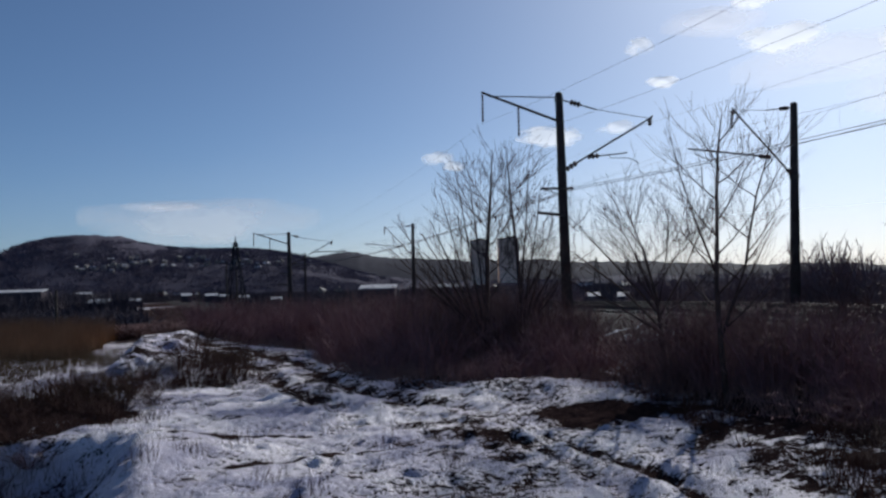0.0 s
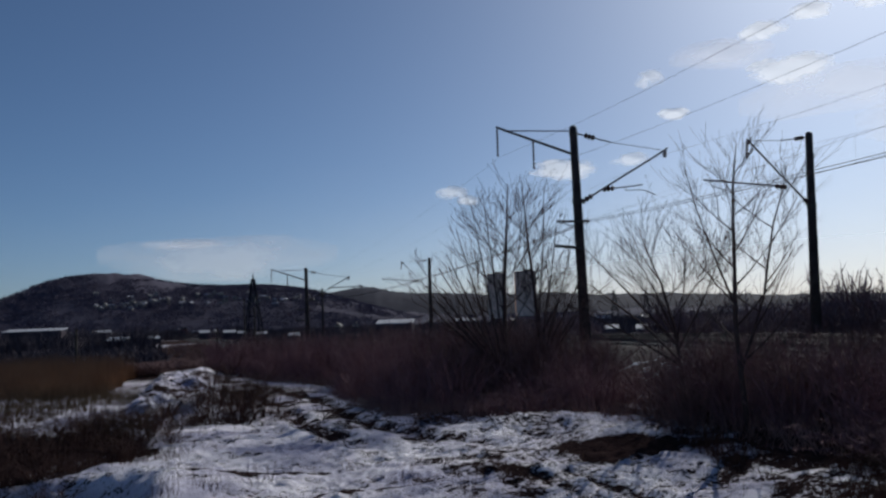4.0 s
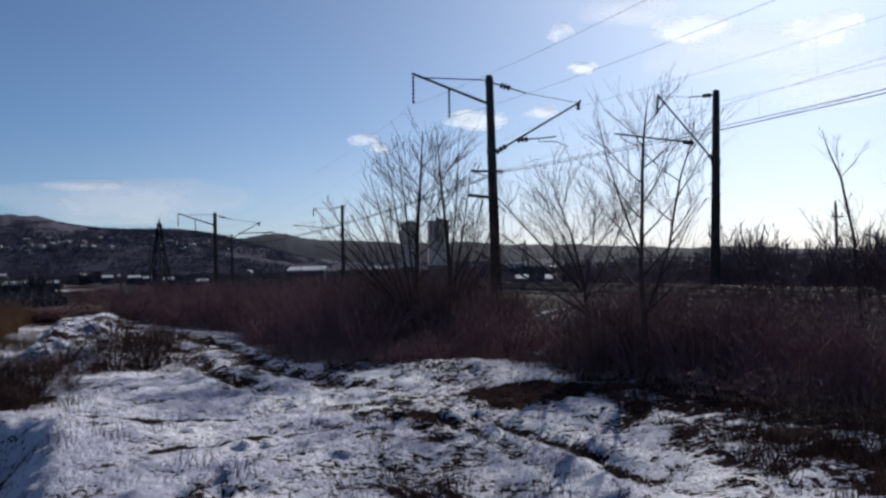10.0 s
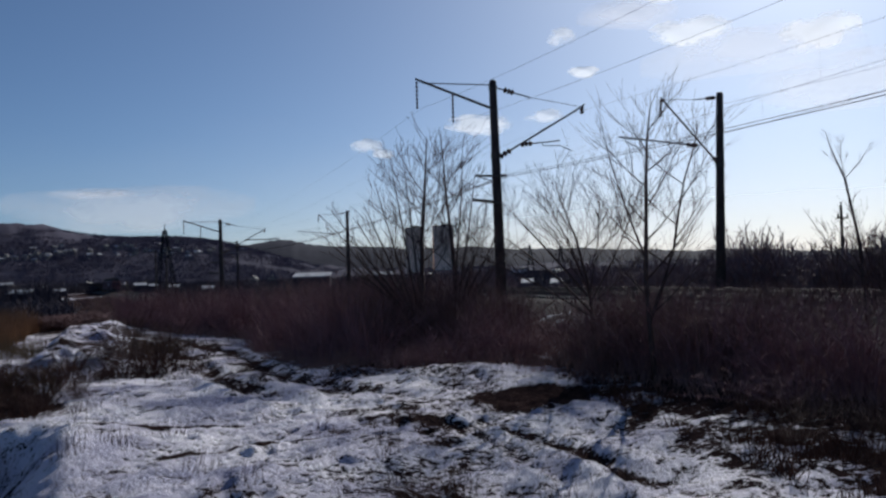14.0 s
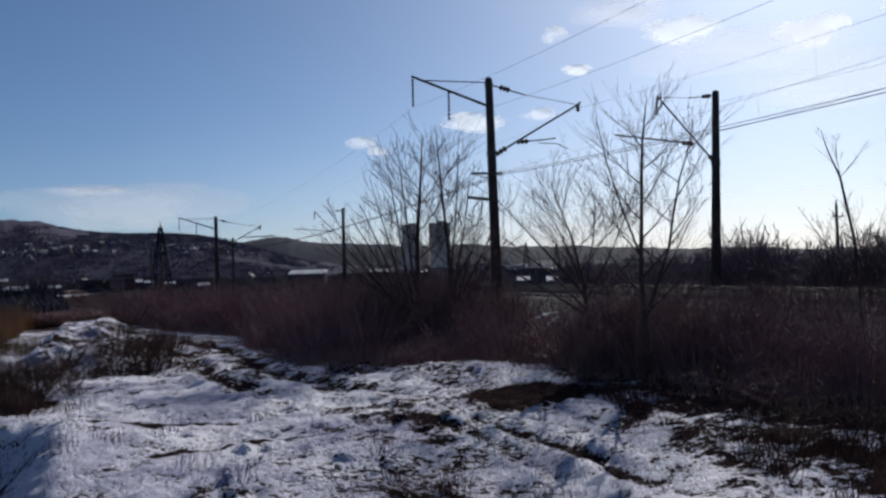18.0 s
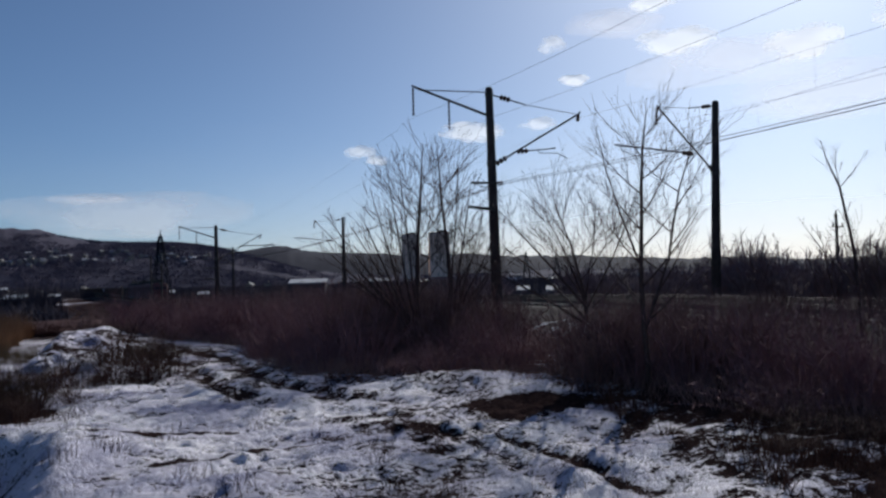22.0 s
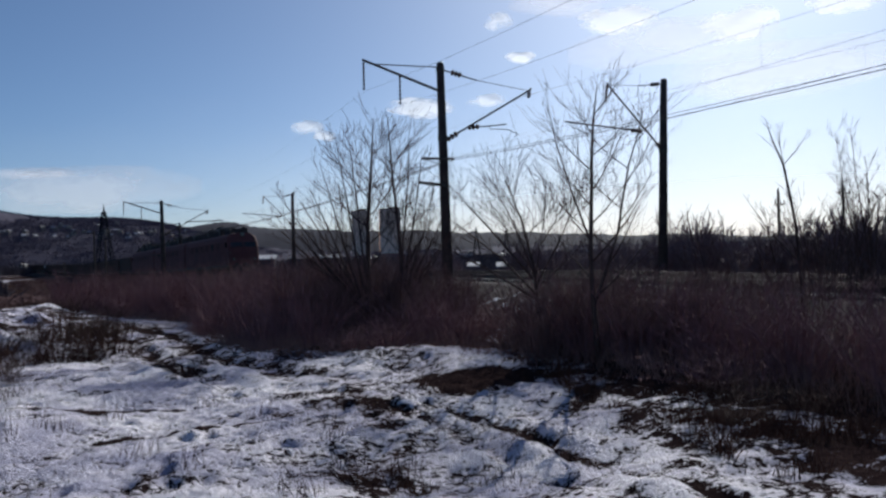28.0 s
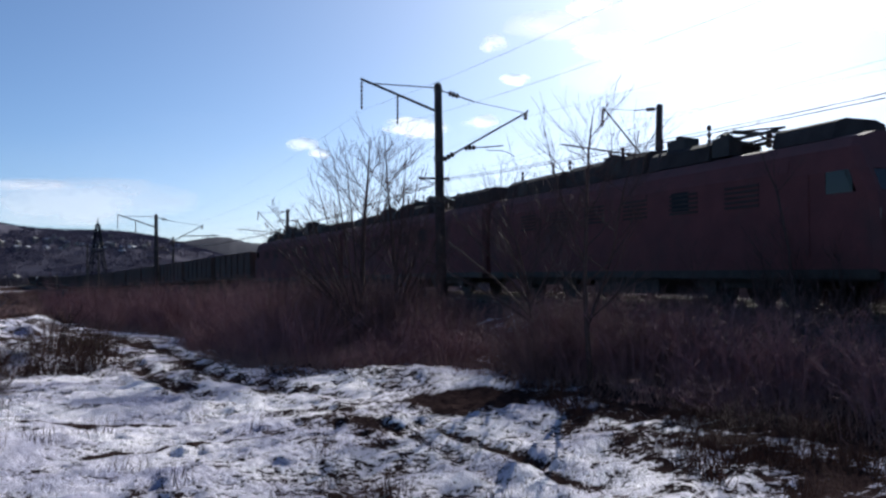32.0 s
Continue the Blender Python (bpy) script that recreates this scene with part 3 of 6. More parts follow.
    # open snow across the line, seen between the bushes
    az = np.degrees(np.arctan2(x, y))
    snow += (0.34 * np.exp(-((az - 10.5) / 4.0) ** 2) + 0.4 * np.exp(-((az - 24.3) / 2.0) ** 2)) * smooth(50, 62, r) * (1 - smooth(150, 210, r)) * (off > 11)
    snow = snow * (1 - strip(x, y)) + strip(x, y) * (0.5 + 0.36 * lump + 0.26 * value_noise(x, y, 0.19, 13))
    snow += 0.12 * value_noise(x, y, 1.2, 43) * smooth(24, 28, y)
    snow = np.where((off > -8.5) & (off < 12), 0.2 + 0.12 * lump + 0.55 * np.exp(-((az - 11.4) / 1.4) ** 2) * (off < -3) + 0.5 * np.exp(-((az - 10.8) / 2.4) ** 2) * (off > 9.4), snow)
    nx, ny = len(xs), len(ys)
    i = np.arange(nx * ny).reshape(ny, nx)
    q = np.stack([i[:-1, :-1], i[:-1, 1:], i[1:, 1:], i[1:, :-1]], -1).reshape(-1, 4)
    me = bpy.data.meshes.new("ground")
    me.vertices.add(nx * ny)
    me.vertices.foreach_set("co", np.stack([x, y, z], 1).astype(np.float32).ravel())
    me.loops.add(q.size)
    me.loops.foreach_set("vertex_index", q.ravel().astype(np.int32))
    me.polygons.add(len(q))
    me.polygons.foreach_set("loop_start", (np.arange(len(q)) * 4).astype(np.int32))
    me.update(calc_edges=True)
    me.shade_smooth()
    a = me.attributes.new("snow", "FLOAT", "POINT")
    a.data.foreach_set("value", snow.astype(np.float32))
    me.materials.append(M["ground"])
    ob = new("ground", me)
    tagged(ob, "trodden patchy snow over brown soil with wheel ruts", "ground", kind="structure")


build_ground()


def gz(x, y):
    return float(ground_height([x], [y])[0])

# ---- the double track ----
def sweep(profile, s0, s1, step, off=0.0, up=0.0):
    """A profile of (side, height) carried along the line."""
    g, rings = Geo(), []
    s = s0
    while s <= s1 + 1e-6:
        p, h = on_line(s, off, up)
        c, n = math.cos(h), math.sin(h)
        rings.append([(p.x + a * c, p.y + a * n, p.z + b) for a, b in profile])
        s += step
    return g.loft(rings)


track = thing("railway_track", "double railway track on a stone ballast bed", "railway track", kind="structure")
part("ballast_bed", sweep([(-5.2, -1.25), (-2.4, -0.28), (6.5, -0.28), (9.3, -1.25), (9.3, -1.9), (-5.2, -1.9)], -130, 620, 6), "ballast", track)
RAIL = [(-0.075, -0.18), (0.075, -0.18), (0.02, -0.14), (0.02, -0.04), (0.037, -0.03), (0.037, 0.0), (-0.037, 0.0), (-0.037, -0.03), (-0.02, -0.04), (-0.02, -0.14)]
for o in (-0.76, 0.76, 3.34, 4.86):
    part("rail", sweep(RAIL, -130, 620, 5, o), "rail", track)


def sleepers():
    me = Geo().box(0, 0, -0.09, 2.7, 0.26, 0.2).mesh("sleeper", "sleeper")
    for o in (0.0, 4.1):
        for i in range(130):
            p, h = on_line(-18 + i * 0.62, o, -0.21)
            part("sleeper", me, "sleeper", track, m=Matrix.Translation(p) @ Matrix.Rotation(h, 4, "Z"))


# ---- overhead line masts ----
def snow_patch(s0, s1, seed):
    """Thawing snow left on the foot of the ballast shoulder: a thin crust with bare stones showing through."""
    g, n, m = Geo(), 60, 16
    grid = [(s0 + (s1 - s0) * i / n, -5.15 + 2.15 * j / m) for j in range(m + 1) for i in range(n + 1)]
    a, b = np.array([p[0] for p in grid]), np.array([p[1] for p in grid])
    edge = np.minimum(np.minimum(a - s0, s1 - a) / 1.5, np.minimum(b + 5.15, -3.0 - b) / 0.5)
    up = 0.05 + 0.09 * value_noise(a, b * 2, 1.0, seed) + 0.08 * value_noise(a, b * 1.5, 0.4, seed + 1) - 0.16 * (1 - smooth(0.0, 1.0, edge))
    for k, (s, o) in enumerate(grid):
        p, _ = on_line(s, o, -1.25 + (o + 5.2) * 0.3464 + float(up[k]))
        g.v.append(tuple(p))
    for j in range(m):
        for i in range(n):
            k = j * (n + 1) + i
            g.f.append((k, k + 1, k + n + 2, k + n + 1))
    solo("snow_patch", g, "crust", "thawing snow on the ballast shoulder", "snow", smooth=True)


snow_patch(13.2, 19.6, 61)


def insulator(a, b, r=0.075, n=5):
    """A string of porcelain sheds from a to b."""
    a, b = Vector(a), Vector(b)
    pts, rad = [], []
    for i in range(n):
        for t, k in ((0.0, 0.35), (0.25, 1.0), (0.6, 0.85), (0.9, 0.35)):
            pts.append(a.lerp(b, (i + t) / n))
            rad.append(r * k)
    return Geo().tube(pts, rad, 8)


def rod(*pts, r=0.03, sides=6):
    return Geo().tube(pts, [r] * len(pts), sides)


def mast_near(place, top, turn, lean=0.0, reach=0.0):
    """Mast beside the near track: a bracket for feeder wires on one side, the cantilever over the track on the other. Local x runs over the track."""
    base = gz(place[0], place[1]) - 0.2
    h = top - base
    m = Matrix.Translation((place[0], place[1], base)) @ Matrix.Rotation(turn, 4, "Z") @ Matrix.Rotation(radians(lean), 4, "Y")
    ob = thing("catenary_mast", "tapered grey concrete catenary mast with steel brackets beside the track", "mast", m, "masts of the overhead line")
    z = lambda below: h - below
    part("pole", Geo().tube([(0, 0, 0), (0, 0, h - 0.06), (0, 0, h)], [0.245, 0.16, 0.13], 16), "concrete", ob, smooth=True)
    part("cap", Geo().tube([(0, 0, h), (0, 0, h + 0.05)], [0.15, 0.09], 12), "steel", ob)
    part("feeder_bracket", Geo().tube([(-0.14, 0, z(1.16)), (-3.45, 0, z(0.02))], [0.06, 0.05], 4), "steel", ob)
    part("tie_rod", rod((-0.12, 0, z(0.17)), (-3.14, 0, z(0.18)), r=0.025), "steel", ob)
    part("insulator_string", insulator((-3.4, 0, z(0.12)), (-3.42, 0, z(1.3)), 0.055, 7), "porcelain", ob)
    part("insulator_string", insulator((-1.84, 0, z(0.62)), (-1.86, 0, z(1.85)), 0.055, 7), "porcelain", ob)
    part("collar", Geo().tube([(0, 0, z(3.32)), (0, 0, z(3.12))], [0.215, 0.212], 16), "steel", ob)
    part("collar", Geo().tube([(0, 0, z(0.36)), (0, 0, z(0.2))], [0.185, 0.182], 16), "steel", ob)
    part("cantilever", Geo().tube([(0.5, 0, z(3.08)), (4.2, 0, z(1.02)), (4.34, 0, z(0.9))], [0.042, 0.04, 0.04], 8), "steel", ob)
    part("cantilever_insulator", insulator((0.2, 0, z(3.25)), (0.72, 0, z(2.96)), 0.13, 3), "porcelain", ob)
    part("saddle_insulator", insulator((4.22, 0, z(1.0)), (4.2, 0, z(1.34)), 0.11, 3), "porcelain", ob)
    part("tie_insulator", insulator((0.5, 0, z(0.36)), (0.98, 0, z(0.48)), 0.13, 3), "porcelain", ob)
    part("top_tie", rod((0.14, 0, z(0.28)), (1.69, 0, z(0.66)), r=0.03), "steel", ob)
    part("tie_cable", rod((1.69, 0, z(0.66)), (4.2, 0, z(1.02)), r=0.014, sides=4), "wire", ob)
    part("registration_insulator", insulator((1.2, 0, z(2.72)), (1.75, 0, z(2.66)), 0.12, 3), "porcelain", ob)
    part("registration_arm", rod((1.2, 0, z(2.72)), (2.5, 0, z(2.6)), (3.05, 0, z(2.53)), r=0.03), "steel", ob)
    part("steady_arm", rod((2.2, 0, z(2.63)), (2.24, 0, z(2.76)), (3.1, 0, z(2.76)), (3.62, 0, z(2.98)), r=0.018), "steel", ob)
    if reach:
        part("registration_tube", rod((2.2, 0, z(2.02)), (reach, 0, z(1.98)), r=0.05), "steel", ob)
        part("steady_arm", rod((reach - 0.3, 0, z(1.98)), (reach - 0.28, 0, z(1.78)), (reach - 1.6, 0, z(2.3)), r=0.025), "steel", ob)
    part("crossarm", Geo().box(-0.42, -0.24, z(4.1), 1.25, 0.07, 0.09), "steel", ob)
    part("crossarm", Geo().box(-0.62, -0.26, z(5.22), 1.2, 0.09, 0.12, Matrix.Translation((-0.2, 0, z(5.22))) @ Matrix.Rotation(radians(6), 4, "Y") @ Matrix.Translation((0.2, 0, -z(5.22)))), "steel", ob)
    part("crossarm_insulator", insulator((0.16, -0.24, z(4.06)), (0.4, -0.24, z(4.12)), 0.06, 3), "porcelain", ob)
    part("crossarm_brace", rod((-0.95, -0.2, z(4.1)), (-0.45, -0.2, z(4.28)), (-0.2, -0.15, z(4.28)), r=0.02), "steel", ob)
    return ob


def mast_far(place, top, turn, lean=0.0, foot=0.0):
    """Mast beside the far track: cantilever and registration tube towards the track (local x points away from it)."""
    base = gz(place[0], place[1]) - 0.2
    h = top - base
    m = Matrix.Translation((place[0], place[1], base)) @ Matrix.Rotation(turn, 4, "Z") @ Matrix.Rotation(radians(lean), 4, "Y")
    ob = thing("catenary_mast", "grey concrete catenary mast with one steel cantilever over the far track", "mast", m, "masts of the overhead line")
    z = lambda below: h - below
    part("pole", Geo().tube([(foot, 0, 0), (foot * 0.06 / h, 0, h - 0.06), (0, 0, h)], [0.24, 0.155, 0.13], 16), "concrete", ob, smooth=True)
    part("cap", Geo().tube([(0, 0, h), (0, 0, h + 0.04)], [0.145, 0.09], 12), "steel", ob)
    part("collar", Geo().tube([(foot * 3.4 / h, 0, z(3.4)), (foot * 3.2 / h, 0, z(3.2))], [0.21, 0.207], 16), "steel", ob)
    part("cantilever", Geo().tube([(-0.4, 0, z(3.05)), (-3.05, 0, z(0.38)), (-3.1, 0, z(0.28))], [0.042, 0.04, 0.04], 8), "steel", ob)
    part("cantilever_insulator", insulator((-0.18, 0, z(3.28)), (-0.5, 0, z(2.95)), 0.125, 3), "porcelain", ob)
    part("saddle_insulator", insulator((-3.1, 0, z(0.4)), (-3.16, 0, z(1.2)), 0.075, 5), "porcelain", ob)
    part("tie_insulator", insulator((-0.3, 0, z(0.22)), (-0.75, 0, z(0.28)), 0.1, 4), "porcelain", ob)
    part("top_tie", rod((-0.12, 0, z(0.2)), (-1.45, 0, z(0.36)), r=0.026), "steel", ob)
    part("tie_cable", rod((-1.45, 0, z(0.36)), (-3.05, 0, z(0.38)), r=0.012, sides=4), "wire", ob)
    part("registration_tube", rod((-1.4, 0, z(2.42)), (-5.3, 0, z(2.12)), r=0.04), "steel", ob)
    part("registration_insulator", insulator((-1.3, 0, z(2.44)), (-1.9, 0, z(2.39)), 0.115, 3), "porcelain", ob)
    part("steady_arm", rod((-5.0, 0, z(2.16)), (-4.98, 0, z(2.36)), (-4.1, 0, z(2.62)), r=0.018), "steel", ob)
    return ob


mast_near((5.24, 35.26), 10.55, radians(13.6), -0.5)
mast_far((15.83, 36.8), 10.2, radians(13.6), 0.0, -0.4)
mast_near((-15.14, 82.6), 8.17, radians(14.0), -0.3, 5.7)
mast_far((-3.07, 88.5), 9.15, radians(20.5), 0.0)
mast_far((-24.7, 150.0), 9.0, radians(21), 0.0)
p_next, h_next = on_line(-41, -3.7)
mast_near((p_next.x, p_next.y), 10.55, h_next)
p_next, h_next = on_line(-43, 6.9)
mast_far((p_next.x, p_next.y), 10.2, h_next)


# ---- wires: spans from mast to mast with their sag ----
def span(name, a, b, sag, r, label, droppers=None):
    """A hanging wire from a to b with its sag; r is chosen for how it shows from the camera."""
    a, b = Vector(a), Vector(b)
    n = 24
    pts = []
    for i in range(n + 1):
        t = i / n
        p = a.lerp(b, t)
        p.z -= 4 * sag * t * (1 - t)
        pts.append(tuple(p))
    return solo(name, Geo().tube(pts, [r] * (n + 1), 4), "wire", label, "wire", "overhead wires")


def line_point(s, off, up_abs):
    p, _ = on_line(s, off)
    return Vector((p.x, p.y, up_abs))


S1, S0, S3 = 23.0, -42.0, 99.5
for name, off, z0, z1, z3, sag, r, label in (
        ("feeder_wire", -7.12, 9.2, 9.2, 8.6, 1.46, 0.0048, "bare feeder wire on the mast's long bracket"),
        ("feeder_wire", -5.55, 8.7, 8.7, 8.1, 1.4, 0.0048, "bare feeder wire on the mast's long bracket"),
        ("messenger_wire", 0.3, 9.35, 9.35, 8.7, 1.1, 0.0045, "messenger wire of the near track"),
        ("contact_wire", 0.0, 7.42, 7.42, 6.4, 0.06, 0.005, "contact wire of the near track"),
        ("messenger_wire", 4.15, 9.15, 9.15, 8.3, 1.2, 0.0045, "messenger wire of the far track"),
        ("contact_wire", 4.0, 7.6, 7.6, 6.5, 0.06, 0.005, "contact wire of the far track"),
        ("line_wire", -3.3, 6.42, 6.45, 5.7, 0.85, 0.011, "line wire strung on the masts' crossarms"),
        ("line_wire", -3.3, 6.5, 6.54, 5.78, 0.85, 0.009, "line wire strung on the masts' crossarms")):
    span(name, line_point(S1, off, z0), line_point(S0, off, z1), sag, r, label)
    # the far line wires are thickened to show from the camera
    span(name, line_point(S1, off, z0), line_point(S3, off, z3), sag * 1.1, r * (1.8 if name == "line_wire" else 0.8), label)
for o, zm, sag, zc, lab in ((0.15, 9.35, 1.1, 7.42, "near"), (4.08, 9.15, 1.2, 7.6, "far")):
    for i in range(1, 9):
        t = i / 9
        p, _ = on_line(S1 + (S0 - S1) * t, o)
        solo("dropper", Geo().tube([(p.x, p.y, zm - 4 * sag * t * (1 - t)), (p.x, p.y, zc)], [0.003, 0.003], 4), "wire", "thin dropper wire between messenger and contact wire", "wire", "droppers")


# ---- utility poles ----
def utility_pole(x, y, top, bottom, arm, turn=0.0, stub=True):
    h = top - bottom
    ob = thing("utility_pole", "weathered wooden utility pole with a crossarm and insulators", "utility pole", Matrix.Translation((x, y, bottom)) @ Matrix.Rotation(turn, 4, "Z"), "utility poles")
    part("pole", Geo().tube([(0, 0, 0), (0, 0, h)], [0.14, 0.1], 8), "wood_pole", ob)
    if stub:
        part("concrete_stub", Geo().box(0.2, 0, 1.2, 0.16, 0.18, 2.8), "concrete", ob, "pale concrete stub strapped to the pole")
    if arm:
        part("crossarm", Geo().box(0, -0.12, h - 0.95, arm, 0.09, 0.1), "wood_pole", ob)
        for k in (-0.42, 0.42):
            part("insulator", insulator((k * arm, -0.12, h - 0.9), (k * arm, -0.12, h - 0.6), 0.07, 2), "porcelain", ob)
        part("insulator", insulator((0, 0, h), (0, 0, h + 0.32), 0.07, 2), "porcelain", ob)
    return ob


utility_pole(34.6, 59.6, 6.4, -0.6, 1.1, 0.3)
utility_pole(40.5, 60.4, 7.2, -0.6, 1.35, 0.3)
utility_pole(-31.1, 120.0, 6.75, -2.6, 0.0)
utility_pole(-29.9, 121.0, 5.6, -2.6, 0.0)
utility_pole(-34.5, 118.0, 2.6, -2.6, 0.0, stub=True)
utility_pole(-30.6, 66.0, 2.9, -1.5, 0.0, stub=False)

# ---- bare trees and shrubs ----
def grow(wood, fine, p, d, length, radius, depth, rng, spread=0.6, up=0.25, twig_r=0.004):
    """A bending limb that throws off side limbs; thick ones go to the mesh wood, thin ones to fine."""
    n = 4 if depth > 1 else 3
    pts, dirs = [p.copy()], []
    cur = d.normalized()
    for i in range(n):
        cur = (cur + Vector((rng.gauss(0, 0.035), rng.gauss(0, 0.035), rng.gauss(0, 0.03) + up * 0.2))).normalized()
        pts.append(pts[-1] + cur * (length / n))
        dirs.append(cur.copy())
    rad = [max(twig_r * 0.6, radius * (1 - 0.8 * i / n)) for i in range(n + 1)]
    (wood if depth > 2 else fine).tube(pts, rad, 5 if depth > 2 else 3, cap=False)
    if depth <= 0:
        return
    kids = 4 if depth > 1 else 3
    for k in range(kids):
        t = 0.25 + 0.72 * (k + rng.random()) / kids
        i = min(int(t * n), n - 1)
        q = pts[i].lerp(pts[i + 1], t * n - i)
        a = rng.uniform(0, 2 * math.pi)
        side = Vector((math.cos(a), math.sin(a), rng.uniform(-0.15, 0.35)))
        nd = (dirs[i] * (1 - spread) + side * spread + Vector((0, 0, up * 0.4))).normalized()
        grow(wood, fine, q, nd, length * rng.uniform(0.45, 0.95) * (1.15 - 0.5 * t), max(twig_r, radius * (1 - 0.75 * t) * 0.6), depth - 1, rng, spread, up, twig_r)


def limb(wood, fine, rng, pts, r0, r1, twigs=9, reach=0.9, depth=1, from_t=0.25, twig_r=0.004):
    """A limb along given places with twigs on it."""
    pts = [Vector(p) for p in pts]
    n = len(pts) - 1
    wood.tube(pts, [1.0 * (r0 + (r1 - r0) * i / n) for i in range(n + 1)], 6, cap=False)
    for k in range(twigs):
        t = from_t + (1 - from_t) * (k + rng.random()) / twigs
        i = min(int(t * n), n - 1)
        q = pts[i].lerp(pts[i + 1], t * n - i)
        d = (pts[i + 1] - pts[i]).normalized()
        a = rng.uniform(0, 2 * math.pi)
        nd = (d * 0.72 + Vector((math.cos(a), math.sin(a) * 0.8, rng.uniform(0.0, 0.4))) * 0.55).normalized()
        grow(wood, fine, q, nd, reach * rng.uniform(0.35, 1.45) * (1.35 - 0.85 * t), max(0.0042, (r0 + (r1 - r0) * t) * 0.28), depth, rng, 0.37, 0.16, twig_r)


def ascending(trunk, z0, z1, n, long, short, r, seed):
    """Straight limbs that leave a trunk at a narrow angle from height z0 to z1, long ones first."""
    rng = random.Random(seed)
    out = []
    for k in range(n):
        t = (k + 0.5 * rng.random()) / n
        z = z0 + (z1 - z0) * t
        i = max(j for j in range(len(trunk) - 1) if trunk[j][1] <= z)
        f = (z - trunk[i][1]) / (trunk[i + 1][1] - trunk[i][1])
        x, y = (trunk[i][m] + (trunk[i + 1][m] - trunk[i][m]) * f for m in (0, 2))
        a = rng.uniform(-0.9, 0.9) + (math.pi if k % 2 else 0)
        l = (long + (short - long) * t) * rng.uniform(0.75, 1.15)
        s = rng.uniform(0.55, 0.8)
        dx, dy, dz = math.cos(a) * s, math.sin(a) * s * 0.8, math.sqrt(1 - s * s)
        out.append(([(x, z, y), (x + dx * l * 0.33, z + dz * l * 0.28, y + dy * l * 0.33), (x + dx * l * 0.66, z + dz * l * 0.62, y + dy * l * 0.66), (x + dx * l, z + dz * l * 1.03, y + dy * l)], r * (1 - 0.5 * t), 0.005))
    return out


def tree(place, limbs, label, seed, twigs=9, reach=0.9, depth=2, twig_r=0.004):
    """A bare tree of given main limbs: (points of (across, up, away), radius at its foot, radius at its tip)."""
    rng = random.Random(seed)
    x, y = place
    ob = thing("bare_tree", label, "tree", Matrix.Translation((x, y, gz(x, y) - 0.1)), "bare trees")
    turn = -math.atan2(x, y)
    first = True
    fine = Geo()
    for pts, r0, r1 in limbs:
        q = [Matrix.Rotation(turn, 3, "Z") @ Vector((a, c, b)) for a, b, c in pts]
        if first:
            part("trunk", Geo().tube(q, [r0 + (r1 - r0) * i / (len(q) - 1) for i in range(len(q))], 8), "bark", ob, smooth=True)
            limb(Geo(), fine, rng, q, r0, r1, twigs + 6, reach, depth, 0.36, twig_r)
            first = False
        else:
            wood = Geo()
            limb(wood, fine, rng, q, r0, r1, twigs, reach, depth, 0.2, twig_r)
            part("limb", wood, "bark", ob)
    part("crown", fine, "twig", ob, "fine bare twigs")
    return ob


# the young tree at the thicket's rim
young = [(0, 0, 0), (-0.08, 1.2, 0), (-0.11, 2.2, 0.05), (-0.07, 3.06, 0.1), (-0.04, 3.93, 0.1), (0.0, 4.6, 0.05), (0.05, 5.0, 0), (0.1, 5.35, 0)]
second = [(-0.08, 1.2, 0), (0.22, 2.0, 0.25), (0.42, 2.6, 0.3), (0.52, 3.2, 0.33), (0.66, 3.9, 0.37), (0.86, 4.5, 0.4), (0.95, 4.9, 0.4)]
tree((5.1, 15.2), [(young, 0.06, 0.007), (second, 0.036, 0.006), ([(-0.1, 2.4, 0.1), (-0.4, 3.3, -0.2), (-0.66, 4.2, -0.3), (-0.82, 5.0, -0.3)], 0.024, 0.006)]
     + ascending(young, 1.3, 5.0, 11, 1.75, 0.7, 0.022, 3) + ascending(second, 1.9, 4.5, 7, 1.5, 0.6, 0.018, 4),
     "slender bare young tree with forked crown at the brush's edge", 11, 10, 0.8, 1, 0.004)

# the spreading one beside it
low = [(0, 0, 0), (-0.05, 1.0, 0), (-0.12, 1.9, 0), (-0.35, 2.9, 0), (-0.6, 3.6, 0), (-0.75, 4.1, 0)]
tree((4.55, 17.3), [(low, 0.05, 0.006),
    ([(-0.05, 1.3, 0), (-0.8, 2.1, 0.2), (-1.6, 2.75, 0.4), (-2.35, 3.3, 0.5)], 0.03, 0.006), ([(-0.08, 1.6, 0), (-0.9, 2.6, -0.2), (-1.5, 3.3, -0.3), (-1.9, 3.75, -0.3)], 0.03, 0.006),
    ([(-0.05, 1.2, 0), (-1.0, 1.85, -0.3), (-2.0, 2.4, -0.4), (-2.7, 2.8, -0.4)], 0.026, 0.006), ([(-0.1, 1.7, 0), (-0.55, 2.9, 0.3), (-0.95, 3.7, 0.4)], 0.024, 0.006),
    ([(-0.1, 1.5, 0), (0.4, 2.4, 0), (0.8, 3.3, 0), (1.0, 3.9, 0)], 0.024, 0.006), ([(-0.1, 1.7, 0), (0.1, 2.8, 0.4), (0.2, 3.8, 0.5)], 0.022, 0.006)]
    + ascending(low, 1.4, 3.2, 6, 1.5, 0.8, 0.016, 5),
    "bare bushy tree with low spreading limbs behind the brush", 12, 17, 1.0, 1, 0.0044)

